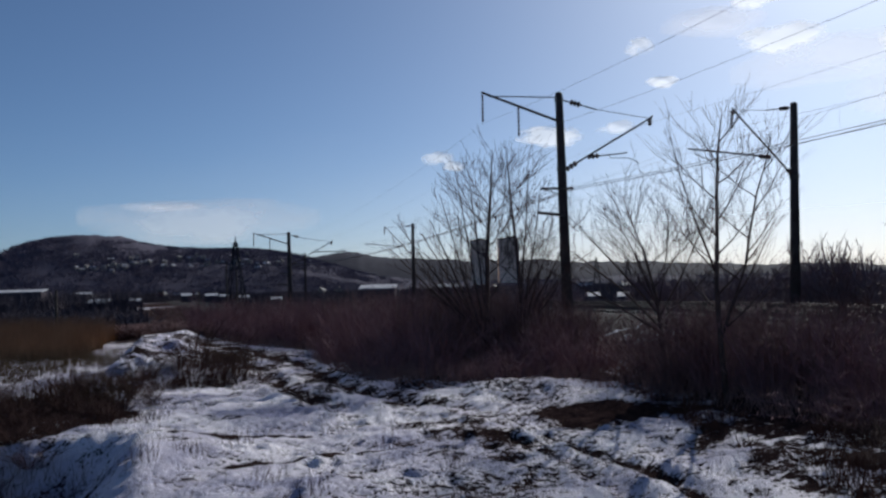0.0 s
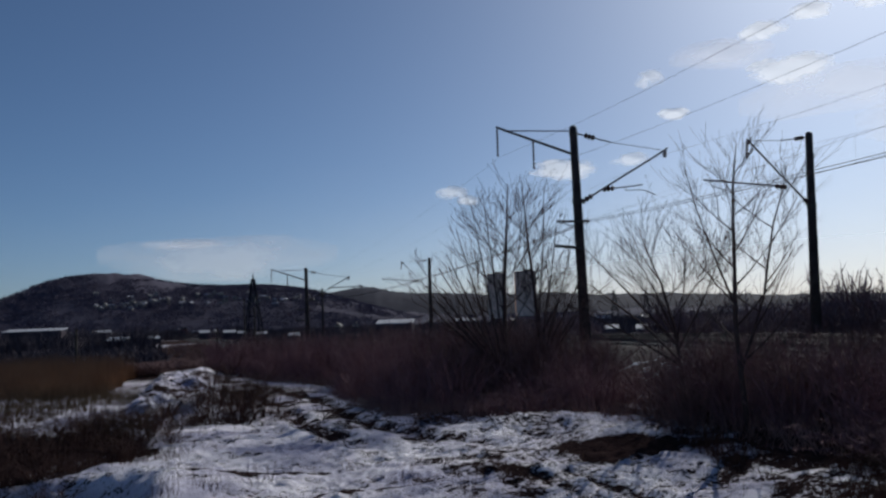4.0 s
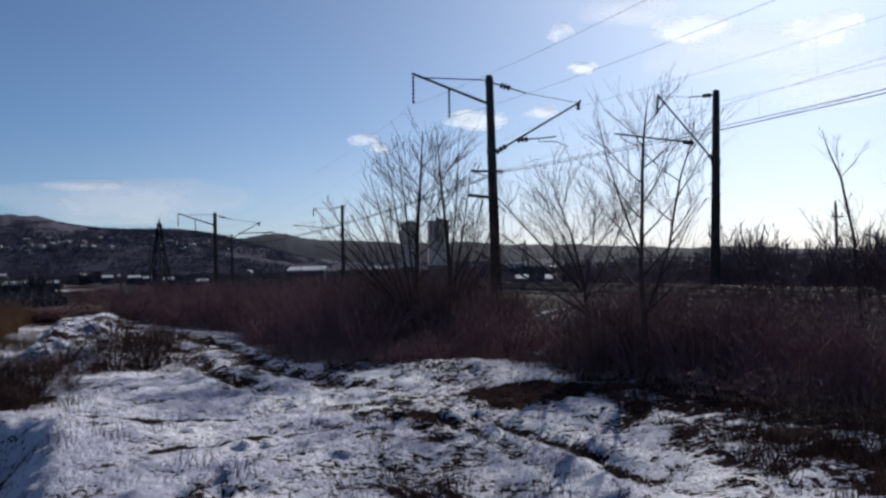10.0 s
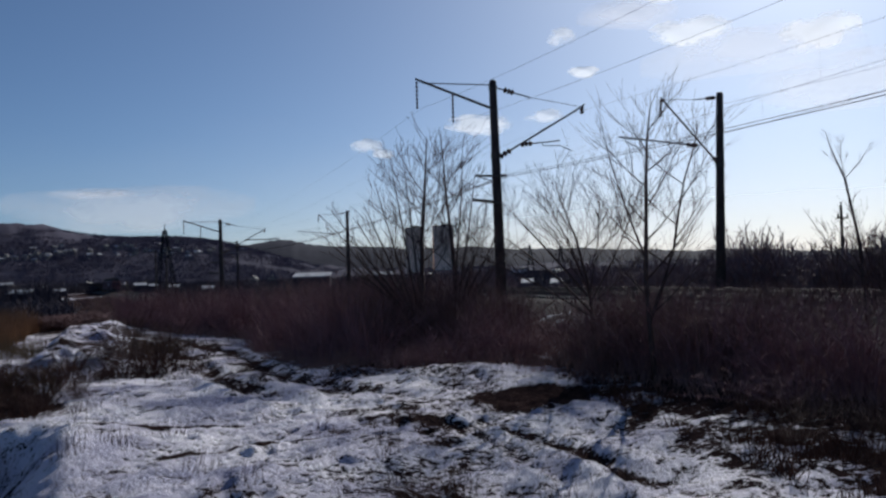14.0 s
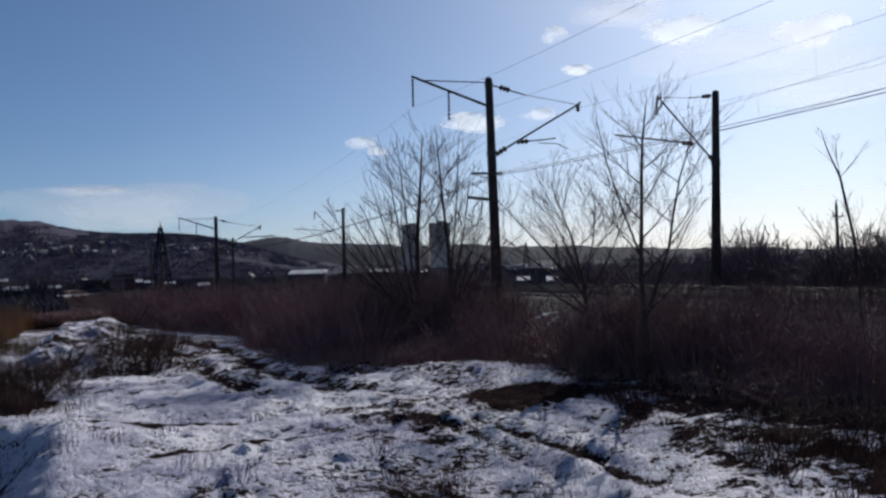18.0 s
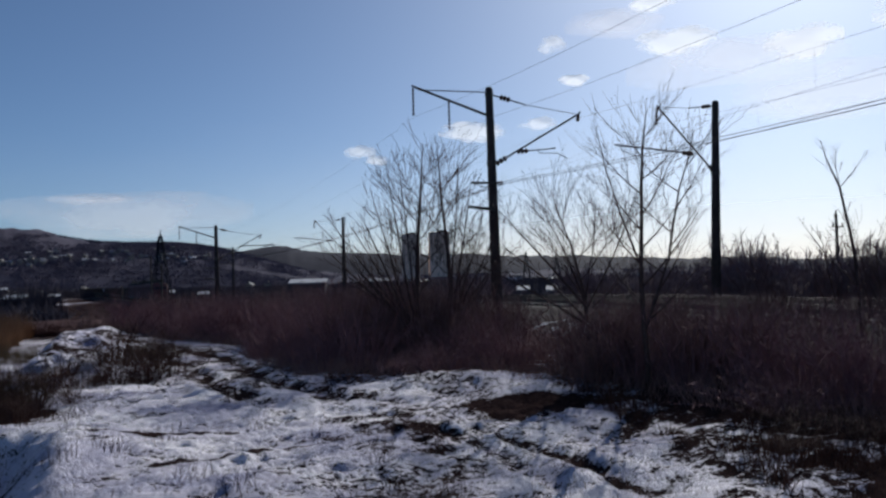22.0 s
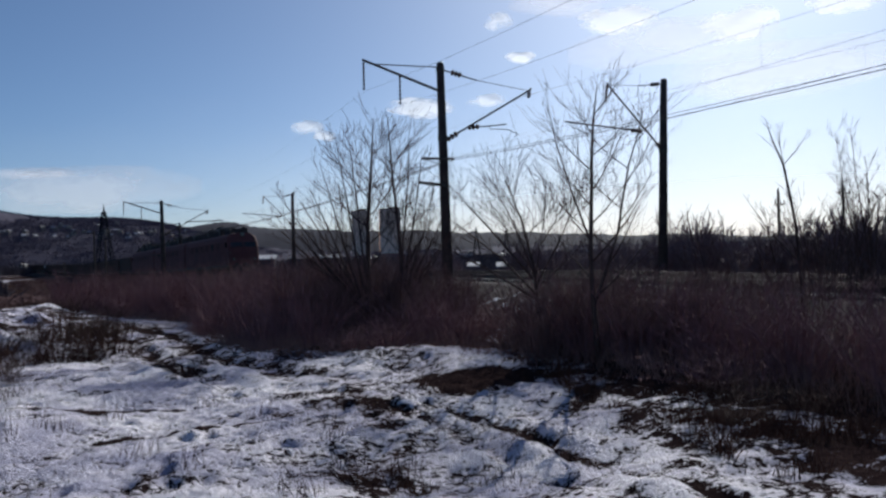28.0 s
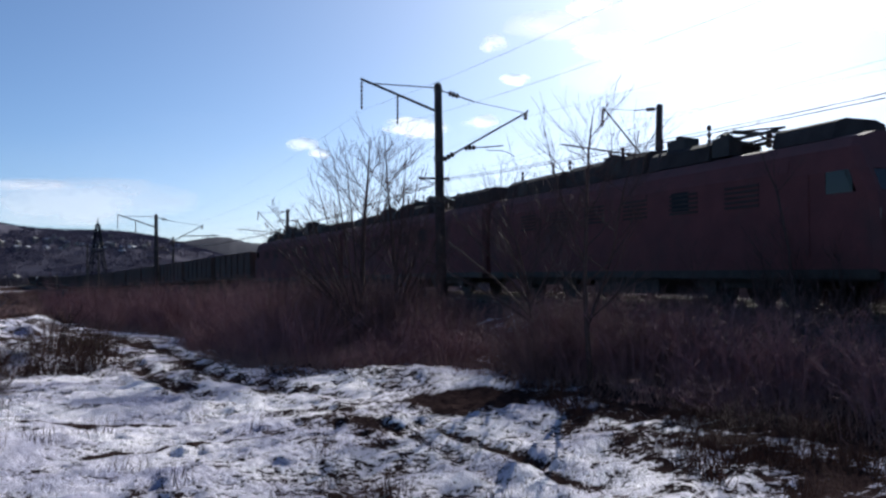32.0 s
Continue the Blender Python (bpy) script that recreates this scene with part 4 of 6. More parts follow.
# the many-stemmed one before the mast
stem_a = [(-0.3, 0, 0), (-0.25, 1.5, 0), (-0.2, 3.5, 0), (-0.05, 5.2, 0), (0.05, 6.7, 0)]
stem_b = [(0.9, 0, 0.2), (0.85, 1.5, 0.2), (0.75, 3.2, 0.3), (0.6, 5.0, 0.3), (0.5, 6.7, 0.3)]
fan = []
rng_fan = random.Random(8)
for x0, z0, x1, z1 in ((-0.4, 0.9, -1.6, 5.3), (-0.4, 0.9, -2.0, 4.6), (-0.35, 1.2, -1.1, 6.0), (0.9, 0.9, 1.9, 4.5), (0.9, 1.0, 2.2, 3.9), (0.9, 1.2, 1.5, 5.5), (-0.4, 1.0, -2.3, 4.2), (-0.4, 0.8, -2.6, 3.5), (0.9, 0.9, 2.5, 3.4), (0.8, 1.2, 1.15, 6.0), (-0.2, 1.0, -0.75, 6.4), (-0.4, 0.9, -2.2, 3.0), (-0.4, 0.9, -2.9, 4.4), (-0.4, 0.8, -3.3, 3.7), (0.9, 0.8, 2.2, 2.9)):
    j = rng_fan.uniform(-1.0, 1.0)
    fan.append(([(x0, z0, 0), (x0 + (x1 - x0) * 0.3 - 0.05, z0 + (z1 - z0) * 0.32, j * 0.3), (x0 + (x1 - x0) * 0.65, z0 + (z1 - z0) * 0.64, j * 0.7), (x1, z1, j)], 0.042, 0.008))
tree((1.6, 25.9), [(stem_a, 0.11, 0.012), (stem_b, 0.095, 0.012)] + fan + ascending(stem_a, 1.8, 5.8, 9, 1.9, 0.7, 0.03, 6) + ascending(stem_b, 1.8, 5.8, 7, 1.7, 0.7, 0.028, 7),
     "many-stemmed bare tree fanning out before the mast", 13, 13, 1.2, 1, 0.0075)

# the forked one further along, with saplings round it
tree((10.75, 17.6), [
    ([(0, 0, 0), (-0.05, 1.3, 0), (-0.12, 2.6, 0), (-0.35, 4.0, 0)], 0.045, 0.026),
    ([(-0.35, 4.0, 0), (-0.5, 4.4, 0), (-0.62, 4.75, 0), (-0.7, 5.1, 0)], 0.026, 0.006),
    ([(-0.35, 4.0, 0), (-0.42, 4.5, 0.2), (-0.4, 4.9, 0.2)], 0.02, 0.005),
    ([(-0.35, 4.0, 0), (-0.12, 4.25, 0), (0.12, 4.6, 0)], 0.011, 0.004),
    ([(-0.1, 1.8, 0), (-0.7, 2.5, 0.2), (-1.25, 3.4, 0.2)], 0.018, 0.005),
], "bare tree with a slanting trunk forking high up", 14, 6, 0.42, 1, 0.0034)
for x, y, h, seed in ((11.6, 18.2, 3.7, 1), (12.2, 18.6, 3.8, 2), (11.2, 19.0, 3.4, 3), (13.5, 18.9, 5.6, 4), (14.3, 19.4, 5.6, 5), (13.0, 20.2, 4.4, 6), (15.6, 20.0, 5.6, 7), (9.6, 19.4, 3.0, 8), (12.9, 18.2, 4.6, 9), (14.0, 18.2, 5.2, 10), (11.8, 17.4, 3.2, 11), (15.0, 18.8, 5.0, 12), (16.4, 20.4, 4.9, 13), (13.8, 19.6, 5.8, 14)):
    r = random.Random(seed)
    ls = []
    for k in range(4):
        a, b = r.uniform(-0.9, 0.9), r.uniform(-0.6, 0.6)
        hh = h * (1 if k == 0 else r.uniform(0.6, 0.9))
        ls.append(([(a * 0.1, 0, 0), (a * 0.4, hh * 0.36, b * 0.4), (a * 0.8, hh * 0.66, b * 0.8), (a, hh * 0.88, b)], 0.02, 0.004))
    tree((x, y), ls, "thin bare sapling among the brush", 40 + seed, 10, 0.75, 1, 0.0055)


def shrub_mesh(seed, height, width, stems, twigs=8, near=True, thick=1.0):
    """A leafless bush: stems that bow outward from a common foot, with crossing twigs all along them."""
    rng = random.Random(seed)
    g, thin = Geo(), Geo()
    for _ in range(stems):
        a, l = rng.uniform(0, 6.283), rng.random() ** 0.6 * width * 0.5
        p = Vector((math.cos(a) * l * 0.5, math.sin(a) * l * 0.5, -0.05))
        h = height * rng.uniform(0.45, 1.0)
        out = Vector((math.cos(a) * l * 0.9 + rng.gauss(0, 0.2), math.sin(a) * l * 0.9 + rng.gauss(0, 0.2), 0))
        mid = p + Vector((0, 0, h * 0.52)) + out * 0.35 * height
        top = mid + Vector((0, 0, h * rng.uniform(0.3, 0.48))) + (out * 0.55 + Vector((rng.gauss(0, 0.12), rng.gauss(0, 0.12), 0))) * height
        r = rng.uniform(0.0045, 0.009) * thick
        if near:
            g.tube([p, mid, top], [r, r * 0.7, r * 0.25], 3, cap=False)
        else:
            g.blade(p, (mid - p), 1.04, r).blade(mid, (top - mid), 1.0, r * 0.75)
        for k in range(twigs):
            t = rng.uniform(0.08, 0.97)
            q = p.lerp(mid, t * 2) if t < 0.5 else mid.lerp(top, t * 2 - 1)
            d = Vector((rng.gauss(0, 0.6), rng.gauss(0, 0.6), rng.uniform(-0.12, 0.75))).normalized()
            thin.blade(q, d, height * rng.uniform(0.12, 0.38) * (1.15 - 0.5 * t), rng.uniform(0.0025, 0.005) * thick)
    return (g, thin) if near else g.add(thin, Matrix.Identity(4))


SHRUBS = [shrub_mesh(100 + i, 1.0, 1.15, 40, 12, False) for i in range(7)]
BUSHES = [shrub_mesh(300 + i, 1.0, 1.15, 34, 12, False, 3.6) for i in range(5)]
SHRUB_GEO = [shrub_mesh(200 + i, 1.0, 1.15, 46, 12) for i in range(7)]
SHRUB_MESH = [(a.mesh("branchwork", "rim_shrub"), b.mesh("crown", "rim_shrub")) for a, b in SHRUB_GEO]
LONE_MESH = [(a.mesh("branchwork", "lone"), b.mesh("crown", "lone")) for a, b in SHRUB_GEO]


def plant_shrub(x, y, h, w, rng, label, kinds):
    k = rng.randrange(len(kinds))
    ob = thing("shrub", label, "shrub", Matrix.Translation((x, y, gz(x, y))) @ Matrix.Rotation(rng.uniform(0, 6.28), 4, "Z"), "shrubs of the thicket")
    part("branchwork", kinds[k][0], "thicket", ob).scale = (w, w, h)
    crown = part("crown", kinds[k][1], "thicket", ob, "fine bare twigs")
    crown.scale = (w, w, h)
    crown["kind"] = "stuff"
    return ob


def under_rail(x, y, rng):
    """The height of a shrub that just leaves the rails in sight from the clearing."""
    return max(0.35, 2.5 - rng.uniform(0.011, 0.034) * math.hypot(x, y) - gz(x, y))


def thicket():
    rng = random.Random(77)
    cand = []
    for i in range(5200):
        x, y = rng.uniform(-16, 26), rng.uniform(8, 64)
        cand.append((x, y))
    xs, ys = np.array([c[0] for c in cand]), np.array([c[1] for c in cand])
    deep, (s, off) = beyond_edge(xs, ys), to_line(xs, ys)
    az = np.degrees(np.arctan2(xs, ys))
    ok = (deep > 0.1 + 0.5 * np.random.default_rng(9).random(len(xs)) + 0.3 * value_noise(xs, ys, 1.3, 73)) & (off < -3.7) & (np.abs(az - 4) < 38)
    chosen, far, beyond = [], Geo(), Geo()
    for i in np.argsort(np.asarray(deep >= 4), kind="stable"):
        if not ok[i]:
            continue
        x, y = cand[i]
        gap = 0.66 if deep[i] < 3 else 0.95
        if any((x - a) ** 2 + (y - b) ** 2 < gap * gap for a, b, *_ in chosen):
            continue
        chosen.append((x, y, deep[i], off[i], az[i]))
    count = 0
    for x, y, d, o, a in chosen:
        # low before the track, where the rails show over it, rising at the far end of the clearing
        h = 2.2 - 0.25 * float(smooth(0, 0.5, gz(x, y))) + 0.95 * float(smooth(21, 29, a)) + rng.uniform(-0.2, 0.25)
        h *= 1.0 + 0.34 * float(value_noise(np.array([x]), np.array([y]), 2.3, 71)[0]) + 0.16 * float(value_noise(np.array([x]), np.array([y]), 0.9, 72)[0])
        h = min(h, h + (under_rail(x, y, rng) - h) * float(smooth(3, 7, a)))
        if a > 15 and d > 3 and rng.random() < 0.05:
            h *= rng.uniform(1.15, 1.5)
        if 9.7 < a < 13.2:
            h = max(0.25, min(h, (2.5 - rng.uniform(0.048, 0.07) * math.hypot(x, y) - gz(x, y)) / 0.9))
        h *= 0.3 + 0.7 * float(smooth(-0.3, 1.3, d))
        w = rng.uniform(1.2, 1.8)
        if d < 2.4 and count < 180:
            plant_shrub(x, y, h, w, rng, "leafless brown shrub of thin tangled twigs", SHRUB_MESH)
            count += 1
        else:
            g = SHRUBS[rng.randrange(len(SHRUBS))]
            far.add(g, Matrix.Translation((x, y, gz(x, y))) @ Matrix.Rotation(rng.uniform(0, 6.28), 4, "Z") @ Matrix.Diagonal((w, w, h, 1)))
    # beyond the tracks, and along the line to the far left
    for i in range(560):
        s = rng.uniform(10, 260)
        o = rng.choice((rng.uniform(11, 24), rng.uniform(11, 40), rng.uniform(-16, -6)))
        p, _ = on_line(s, o)
        if (o < 0 and s < 42) or (o > 0 and 8.6 < math.degrees(math.atan2(p.x, p.y)) < 13.2):
            continue
        g = SHRUBS[rng.randrange(len(SHRUBS))]
        h, w = rng.uniform(1.0, 2.0), rng.uniform(1.3, 2.0)
        (far if o < 0 else beyond).add(g, Matrix.Translation((p.x, p.y, gz(p.x, p.y))) @ Matrix.Rotation(rng.uniform(0, 6.28), 4, "Z") @ Matrix.Diagonal((w, w, h, 1)))
    for i in range(300):
        s, o = rng.uniform(-2, 62), rng.uniform(7.5, 22)
        p, _ = on_line(s, o)
        if 8.6 < math.degrees(math.atan2(p.x, p.y)) < 13.2:
            continue
        g = BUSHES[rng.randrange(len(BUSHES))]
        h, w = rng.uniform(1.4, 4.0) + 0.8 * (s < 26), rng.uniform(1.8, 3.0)
        beyond.add(g, Matrix.Translation((p.x, p.y, gz(p.x, p.y))) @ Matrix.Rotation(rng.uniform(0, 6.28), 4, "Z") @ Matrix.Diagonal((w, w, h, 1)))
    # low scrub over the slope down to the valley
    for i in range(420):
        a, d = radians(rng.uniform(-23, -12.5)), 50 * 3.2 ** rng.random()
        x, y = d * math.sin(a), d * math.cos(a)
        _, off = to_line([x], [y])
        if off[0] > -5 or strip(x, y) > 0.05 or rng.random() < 0.3 and d > 80:
            continue
        g = BUSHES[rng.randrange(len(BUSHES))]
        h, w = min(1.3, max(0.35, 2.5 - rng.uniform(0.032, 0.04) * d - gz(x, y))), rng.uniform(1.6, 2.8)
        far.add(g, Matrix.Translation((x, y, gz(x, y))) @ Matrix.Rotation(rng.uniform(0, 6.28), 4, "Z") @ Matrix.Diagonal((w, w, h, 1)))
    # tall bushes round the feet of the trees
    for cx, cy, rx, ry, n in ((1.6, 26.4, 3.0, 1.8, 30), (5.6, 18.6, 1.2, 0.9, 9), (5.2, 16.9, 0.9, 0.5, 6), (6.8, 15.2, 0.9, 0.7, 6), (12.0, 19.4, 3.0, 1.4, 18)):
        for i in range(n):
            x, y = cx + rng.uniform(-rx, rx), cy + rng.uniform(-ry, ry)
            g = SHRUBS[rng.randrange(len(SHRUBS))]
            h, w = rng.uniform(1.9, 3.2), rng.uniform(1.3, 2.0)
            if x > 3.5:
                h = min(h, 1.15 * under_rail(x, y, rng))
            far.add(g, Matrix.Translation((x, y, gz(x, y))) @ Matrix.Rotation(rng.uniform(0, 6.28), 4, "Z") @ Matrix.Diagonal((w, w, h, 1)))
    solo("thicket", far, "thicket", "dense leafless brown thicket along the railway", "thicket", kind="stuff")
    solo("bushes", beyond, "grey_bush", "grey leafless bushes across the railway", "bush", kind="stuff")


thicket()

# lone shrubs on the clearing's far left, and weeds in the snow
rng_lone = random.Random(5)
for x, y, h, w in ((-6.4, 11.8, 0.6, 1.0), (-7.1, 12.4, 0.7, 1.1), (-7.7, 13.1, 0.8, 1.2), (-8.4, 13.6, 0.8, 1.2), (-7.0, 13.6, 0.6, 1.0), (-8.8, 14.6, 0.9, 1.3), (-9.4, 13.4, 0.9, 1.3), (-7.9, 14.3, 0.6, 1.1), (-9.6, 15.0, 0.9, 1.3), (-10.2, 16.2, 1.0, 1.4), (-9.8, 17.2, 0.9, 1.4), (-7.3, 14.8, 0.5, 0.9), (-7.9, 15.4, 0.55, 1.0), (-8.5, 15.2, 0.6, 1.0), (-7.8, 16.2, 0.5, 0.9), (-8.6, 16.6, 0.6, 1.0), (-9.3, 16.0, 0.7, 1.1), (-8.8, 17.6, 0.6, 1.0), (-7.7, 25.6, 1.5, 1.6), (-6.2, 23.2, 0.9, 1.4), (-5.9, 24.4, 1.1, 1.4), (-6.9, 23.0, 0.9, 1.4), (-7.4, 22.0, 0.9, 1.3), (-6.5, 25.6, 1.3, 1.5), (-8.4, 22.6, 0.8, 1.4), (-8.6, 24.0, 0.9, 1.4), (-7.0, 26.2, 0.8, 1.3), (-7.6, 26.9, 0.9, 1.4), (-6.6, 24.8, 0.6, 1.1), (-7.9, 24.6, 0.55, 1.2), (-9.9, 22.4, 0.9, 1.5), (-9.2, 21.2, 0.7, 1.3), (-10.6, 19.4, 1.3, 1.7), (-9.4, 18.6, 1.1, 1.5), (-8.5, 19.2, 0.45, 1.10), (-11.8, 20.0, 1.4, 1.7), (-10.2, 19.0, 0.45, 1.36), (-9.0, 18.0, 0.45, 1.10), (-12.2, 18.2, 1.5, 1.8), (-11.2, 18.0, 0.45, 1.36), (-7.4, 18.9, 0.6, 1.0), (-7.6, 18.2, 0.45, 1.02), (-6.9, 17.2, 0.45, 0.85), (-6.5, 18.6, 0.40, 0.68), (0.35, 9.9, 0.42, 0.5), (0.75, 10.2, 0.28, 0.45), (5.7, 11.0, 0.45, 0.9), (6.2, 10.2, 0.5, 0.9), (5.2, 10.1, 0.35, 0.7), (-7.1, 17.8, 0.45, 0.94), (-7.8, 19.0, 0.45, 1.02), (-6.9, 19.4, 0.45, 0.94), (-8.6, 19.0, 0.9, 1.3), (-9.2, 20.2, 1.0, 1.4), (-7.7, 20.4, 0.7, 1.2), (-8.4, 21.4, 0.8, 1.3)):
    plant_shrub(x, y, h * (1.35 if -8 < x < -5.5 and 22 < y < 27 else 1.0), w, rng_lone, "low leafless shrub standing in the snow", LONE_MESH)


def stalks(name, mat, label, spots, hmin, hmax, w, lean=0.25, seed=1, kind="stuff"):
    rng = random.Random(seed)
    g = Geo()
    zs = ground_height([p[0] for p in spots], [p[1] for p in spots])
    for (x, y), z in zip(spots, zs):
        d = Vector((rng.gauss(0, lean), rng.gauss(0, lean), 1)).normalized()
        g.blade((x, y, z - 0.02), d, rng.uniform(hmin, hmax), w * rng.uniform(0.6, 1.3))
    return solo(name, g, mat, label, "grass", kind=kind)


def scatter(n, x0, x1, y0, y1, seed, test=None, clump=0.0):
    rng = np.random.default_rng(seed)
    x, y = rng.uniform(x0, x1, n), rng.uniform(y0, y1, n)
    if clump:
        keep = value_noise(x, y, clump, seed) > 0.15
        x, y = x[keep], y[keep]
    if test is not None:
        k = test(x, y)
        x, y = x[k], y[k]
    return list(zip(x.tolist(), y.tolist()))


stalks("dead_grass", "litter", "brown dead grass under the thicket", scatter(85000, -12, 16, 8, 44, 3, lambda x, y: (beyond_edge(x, y) > -0.3) & (np.abs(np.degrees(np.arctan2(x, y)) - 4) < 36) & (to_line(x, y)[1] < -5)), 0.15, 0.7, 0.007, 0.5, 2)
stalks("dead_grass", "grass", "tufts of yellowed dead grass poking through the snow", scatter(11000, -9, 7, 7.8, 30, 4, lambda x, y: beyond_edge(x, y) < 0.2, clump=1.1), 0.04, 0.17, 0.004, 0.5, 3)
stalks("dead_grass", "grass", "pale dry weeds standing in the snow", scatter(13000, -18, -7.2, 19, 33, 5, lambda x, y: strip(x, y) < 0.3, clump=1.6), 0.3, 0.85, 0.006, 0.12, 4)
stalks("dead_grass", "weed", "dark dry weeds on a snowy bank", scatter(1500, -9.5, -5.0, 13.0, 16.5, 6, lambda x, y: x < -4.2 - (15 - y) * -0.05, clump=0.8), 0.15, 0.5, 0.005, 0.3, 5)
stalks("dead_grass", "weed", "dark weeds along the thicket's rim", scatter(16000, 3.6, 8.5, 7.8, 16, 7, lambda x, y: (x > np.interp(y, [7, 9, 11.9, 13.6, 15], [4.3, 4.3, 4.2, 3.9, 3.9])) & (beyond_edge(x, y) < 0.6), clump=0.6), 0.08, 0.4, 0.006, 0.4, 6)
tufts = [(cx + 0.5 * r * math.cos(2.4 * k), cy + 0.5 * r * math.sin(2.4 * k)) for cx, cy, n in ((-3.9, 12.8, 26), (-3.4, 13.7, 18), (-4.4, 12.1, 22), (1.0, 9.5, 30), (-0.3, 9.1, 24), (0.3, 10.7, 26), (0.9, 10.3, 34), (-1.7, 10.4, 16), (-2.4, 11.3, 14), (2.0, 9.6, 20), (0.1, 12.0, 22), (-1.0, 13.4, 12), (-2.0, 15.0, 14)) for k in range(n) for r in [0.55 * (k / n) ** 0.5]]
stalks("dead_weed", "weed", "dark dry weeds standing singly in the snow", tufts, 0.1, 0.42, 0.0045, 0.22, 8)
stalks("reed_bed", "reed", "bed of tall tawny dry reeds", scatter(22000, -34, -13.2, 33, 47, 8, lambda x, y: (x < -11.6 - (y - 24) * 0.3 + 0.5 * value_noise(x, y, 1.5, 9))), 0.7, 1.7, 0.013, 0.16, 7)

# ---- the distance: wooded hills, a valley of bare woods, houses, towers ----
def bell(a, c, w):
    return np.exp(-((a - c) / w) ** 2)


def hill(name, near, far, crest, label, seed, rough):
    """A hill all round the view: crest(azimuth) gives the elevation in degrees of its skyline."""
    az = np.arange(-75, 75.01, 0.16)
    rows = 16
    g = Geo()
    top = (near + far) * 0.5
    e = crest(az)
    for i in range(rows + 1):
        t = i / rows
        d = near + (far - near) * t
        f = math.sin(min(t * 2, 1) * math.pi / 2) if t < 0.5 else 1 - 0.9 * (t - 0.5) * 2
        z = (2.5 + top * np.tan(np.radians(e))) * f - 6 * (1 - f)
        x, y = d * np.sin(np.radians(az)), d * np.cos(np.radians(az))
        z = z + rough * f * (0.7 * value_noise(x, y, 26.0, seed) + 0.5 * value_noise(x, y, 11.0, seed + 1) + 1.2 * value_noise(x, y, 110.0, seed + 2))
        g.v.extend(zip(x.tolist(), y.tolist(), z.tolist()))
    n = len(az)
    for i in range(rows):
        for j in range(n - 1):
            a = i * n + j
            g.f.append((a, a + 1, a + 1 + n, a + n))
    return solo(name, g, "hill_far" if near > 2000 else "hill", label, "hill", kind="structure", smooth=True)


def crest_far(a):
    return np.clip(2.02 - 0.044 * (a + 5), 0.3, 2.2) + 0.34 * bell(a, -6.2, 1.7)


def crest_near(a):
    return 0.12 + 2.9 * bell(a, -25.2, 5.9) + 1.0 * bell(a, -20.1, 4.9) + 2.4 * bell(a, -12.6, 6.7)


hill("hill_far", 2300, 3300, crest_far, "low wooded ridge on the horizon", 51, 5.0)
hill("hill_near", 1150, 1900, crest_near, "wooded hill with scattered snow patches and houses", 61, 5.0)


def hill_z(a, d):
    """The near hill's surface at azimuth a and distance d."""
    t = (d - 1150) / 750.0
    f = math.sin(min(t * 2, 1) * math.pi / 2)
    return (2.5 + 1525 * math.tan(radians(float(crest_near(np.array([a]))[0])))) * f - 6 * (1 - f)


def clump(seed, n, h, w):
    """A bare wood seen from afar: upright tapering stems and fans of branches."""
    rng = random.Random(seed)
    g = Geo()
    for _ in range(n):
        a, r = rng.uniform(0, 6.28), rng.random() ** 0.5 * w
        x, y = math.cos(a) * r, math.sin(a) * r
        d = Vector((rng.gauss(0, 0.3), rng.gauss(0, 0.3), 1)).normalized()
        g.blade((x, y, -0.3), d, h * rng.uniform(0.45, 1.0), rng.uniform(0.09, 0.2) * h / 5 * (w / 2.8) ** 0.4)
    return g


def far_woods():
    kinds = [clump(i, 30, 5.0, 2.8) for i in range(6)]
    rng = random.Random(31)
    g = Geo()
    xs, ys, hs = [], [], []
    while len(xs) < 4000:
        a = rng.uniform(-36, 42)
        d = 125 * (900 / 125) ** (rng.random() ** 0.85)
        x, y = d * math.sin(radians(a)), d * math.cos(radians(a))
        xs.append(x), ys.append(y), hs.append(min(1.0, 0.28 + d / 620.0) * rng.uniform(0.6, 1.15))
    s, off = to_line(xs, ys)
    zs = ground_height(xs, ys)
    keep = value_noise(np.array(xs), np.array(ys), 45.0, 77) > -0.55
    for x, y, z, h, o, sl, k in zip(xs, ys, zs, hs, off, s, keep):
        # keep the line itself and its sides open
        if -22 < o < 13 and sl < 420 or not k:
            continue
        if o < 0 and x > -0.31 * y:
            h *= 0.62
        elif x < -0.25 * y and 200 < y < 420:
            h *= 1.9
        g.add(kinds[rng.randrange(6)], Matrix.Translation((x, y, float(z))) @ Matrix.Rotation(rng.uniform(0, 6.28), 4, "Z") @ Matrix.Diagonal((1.5, 1.5, h, 1)))
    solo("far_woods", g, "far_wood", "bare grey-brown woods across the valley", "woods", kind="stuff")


far_woods()


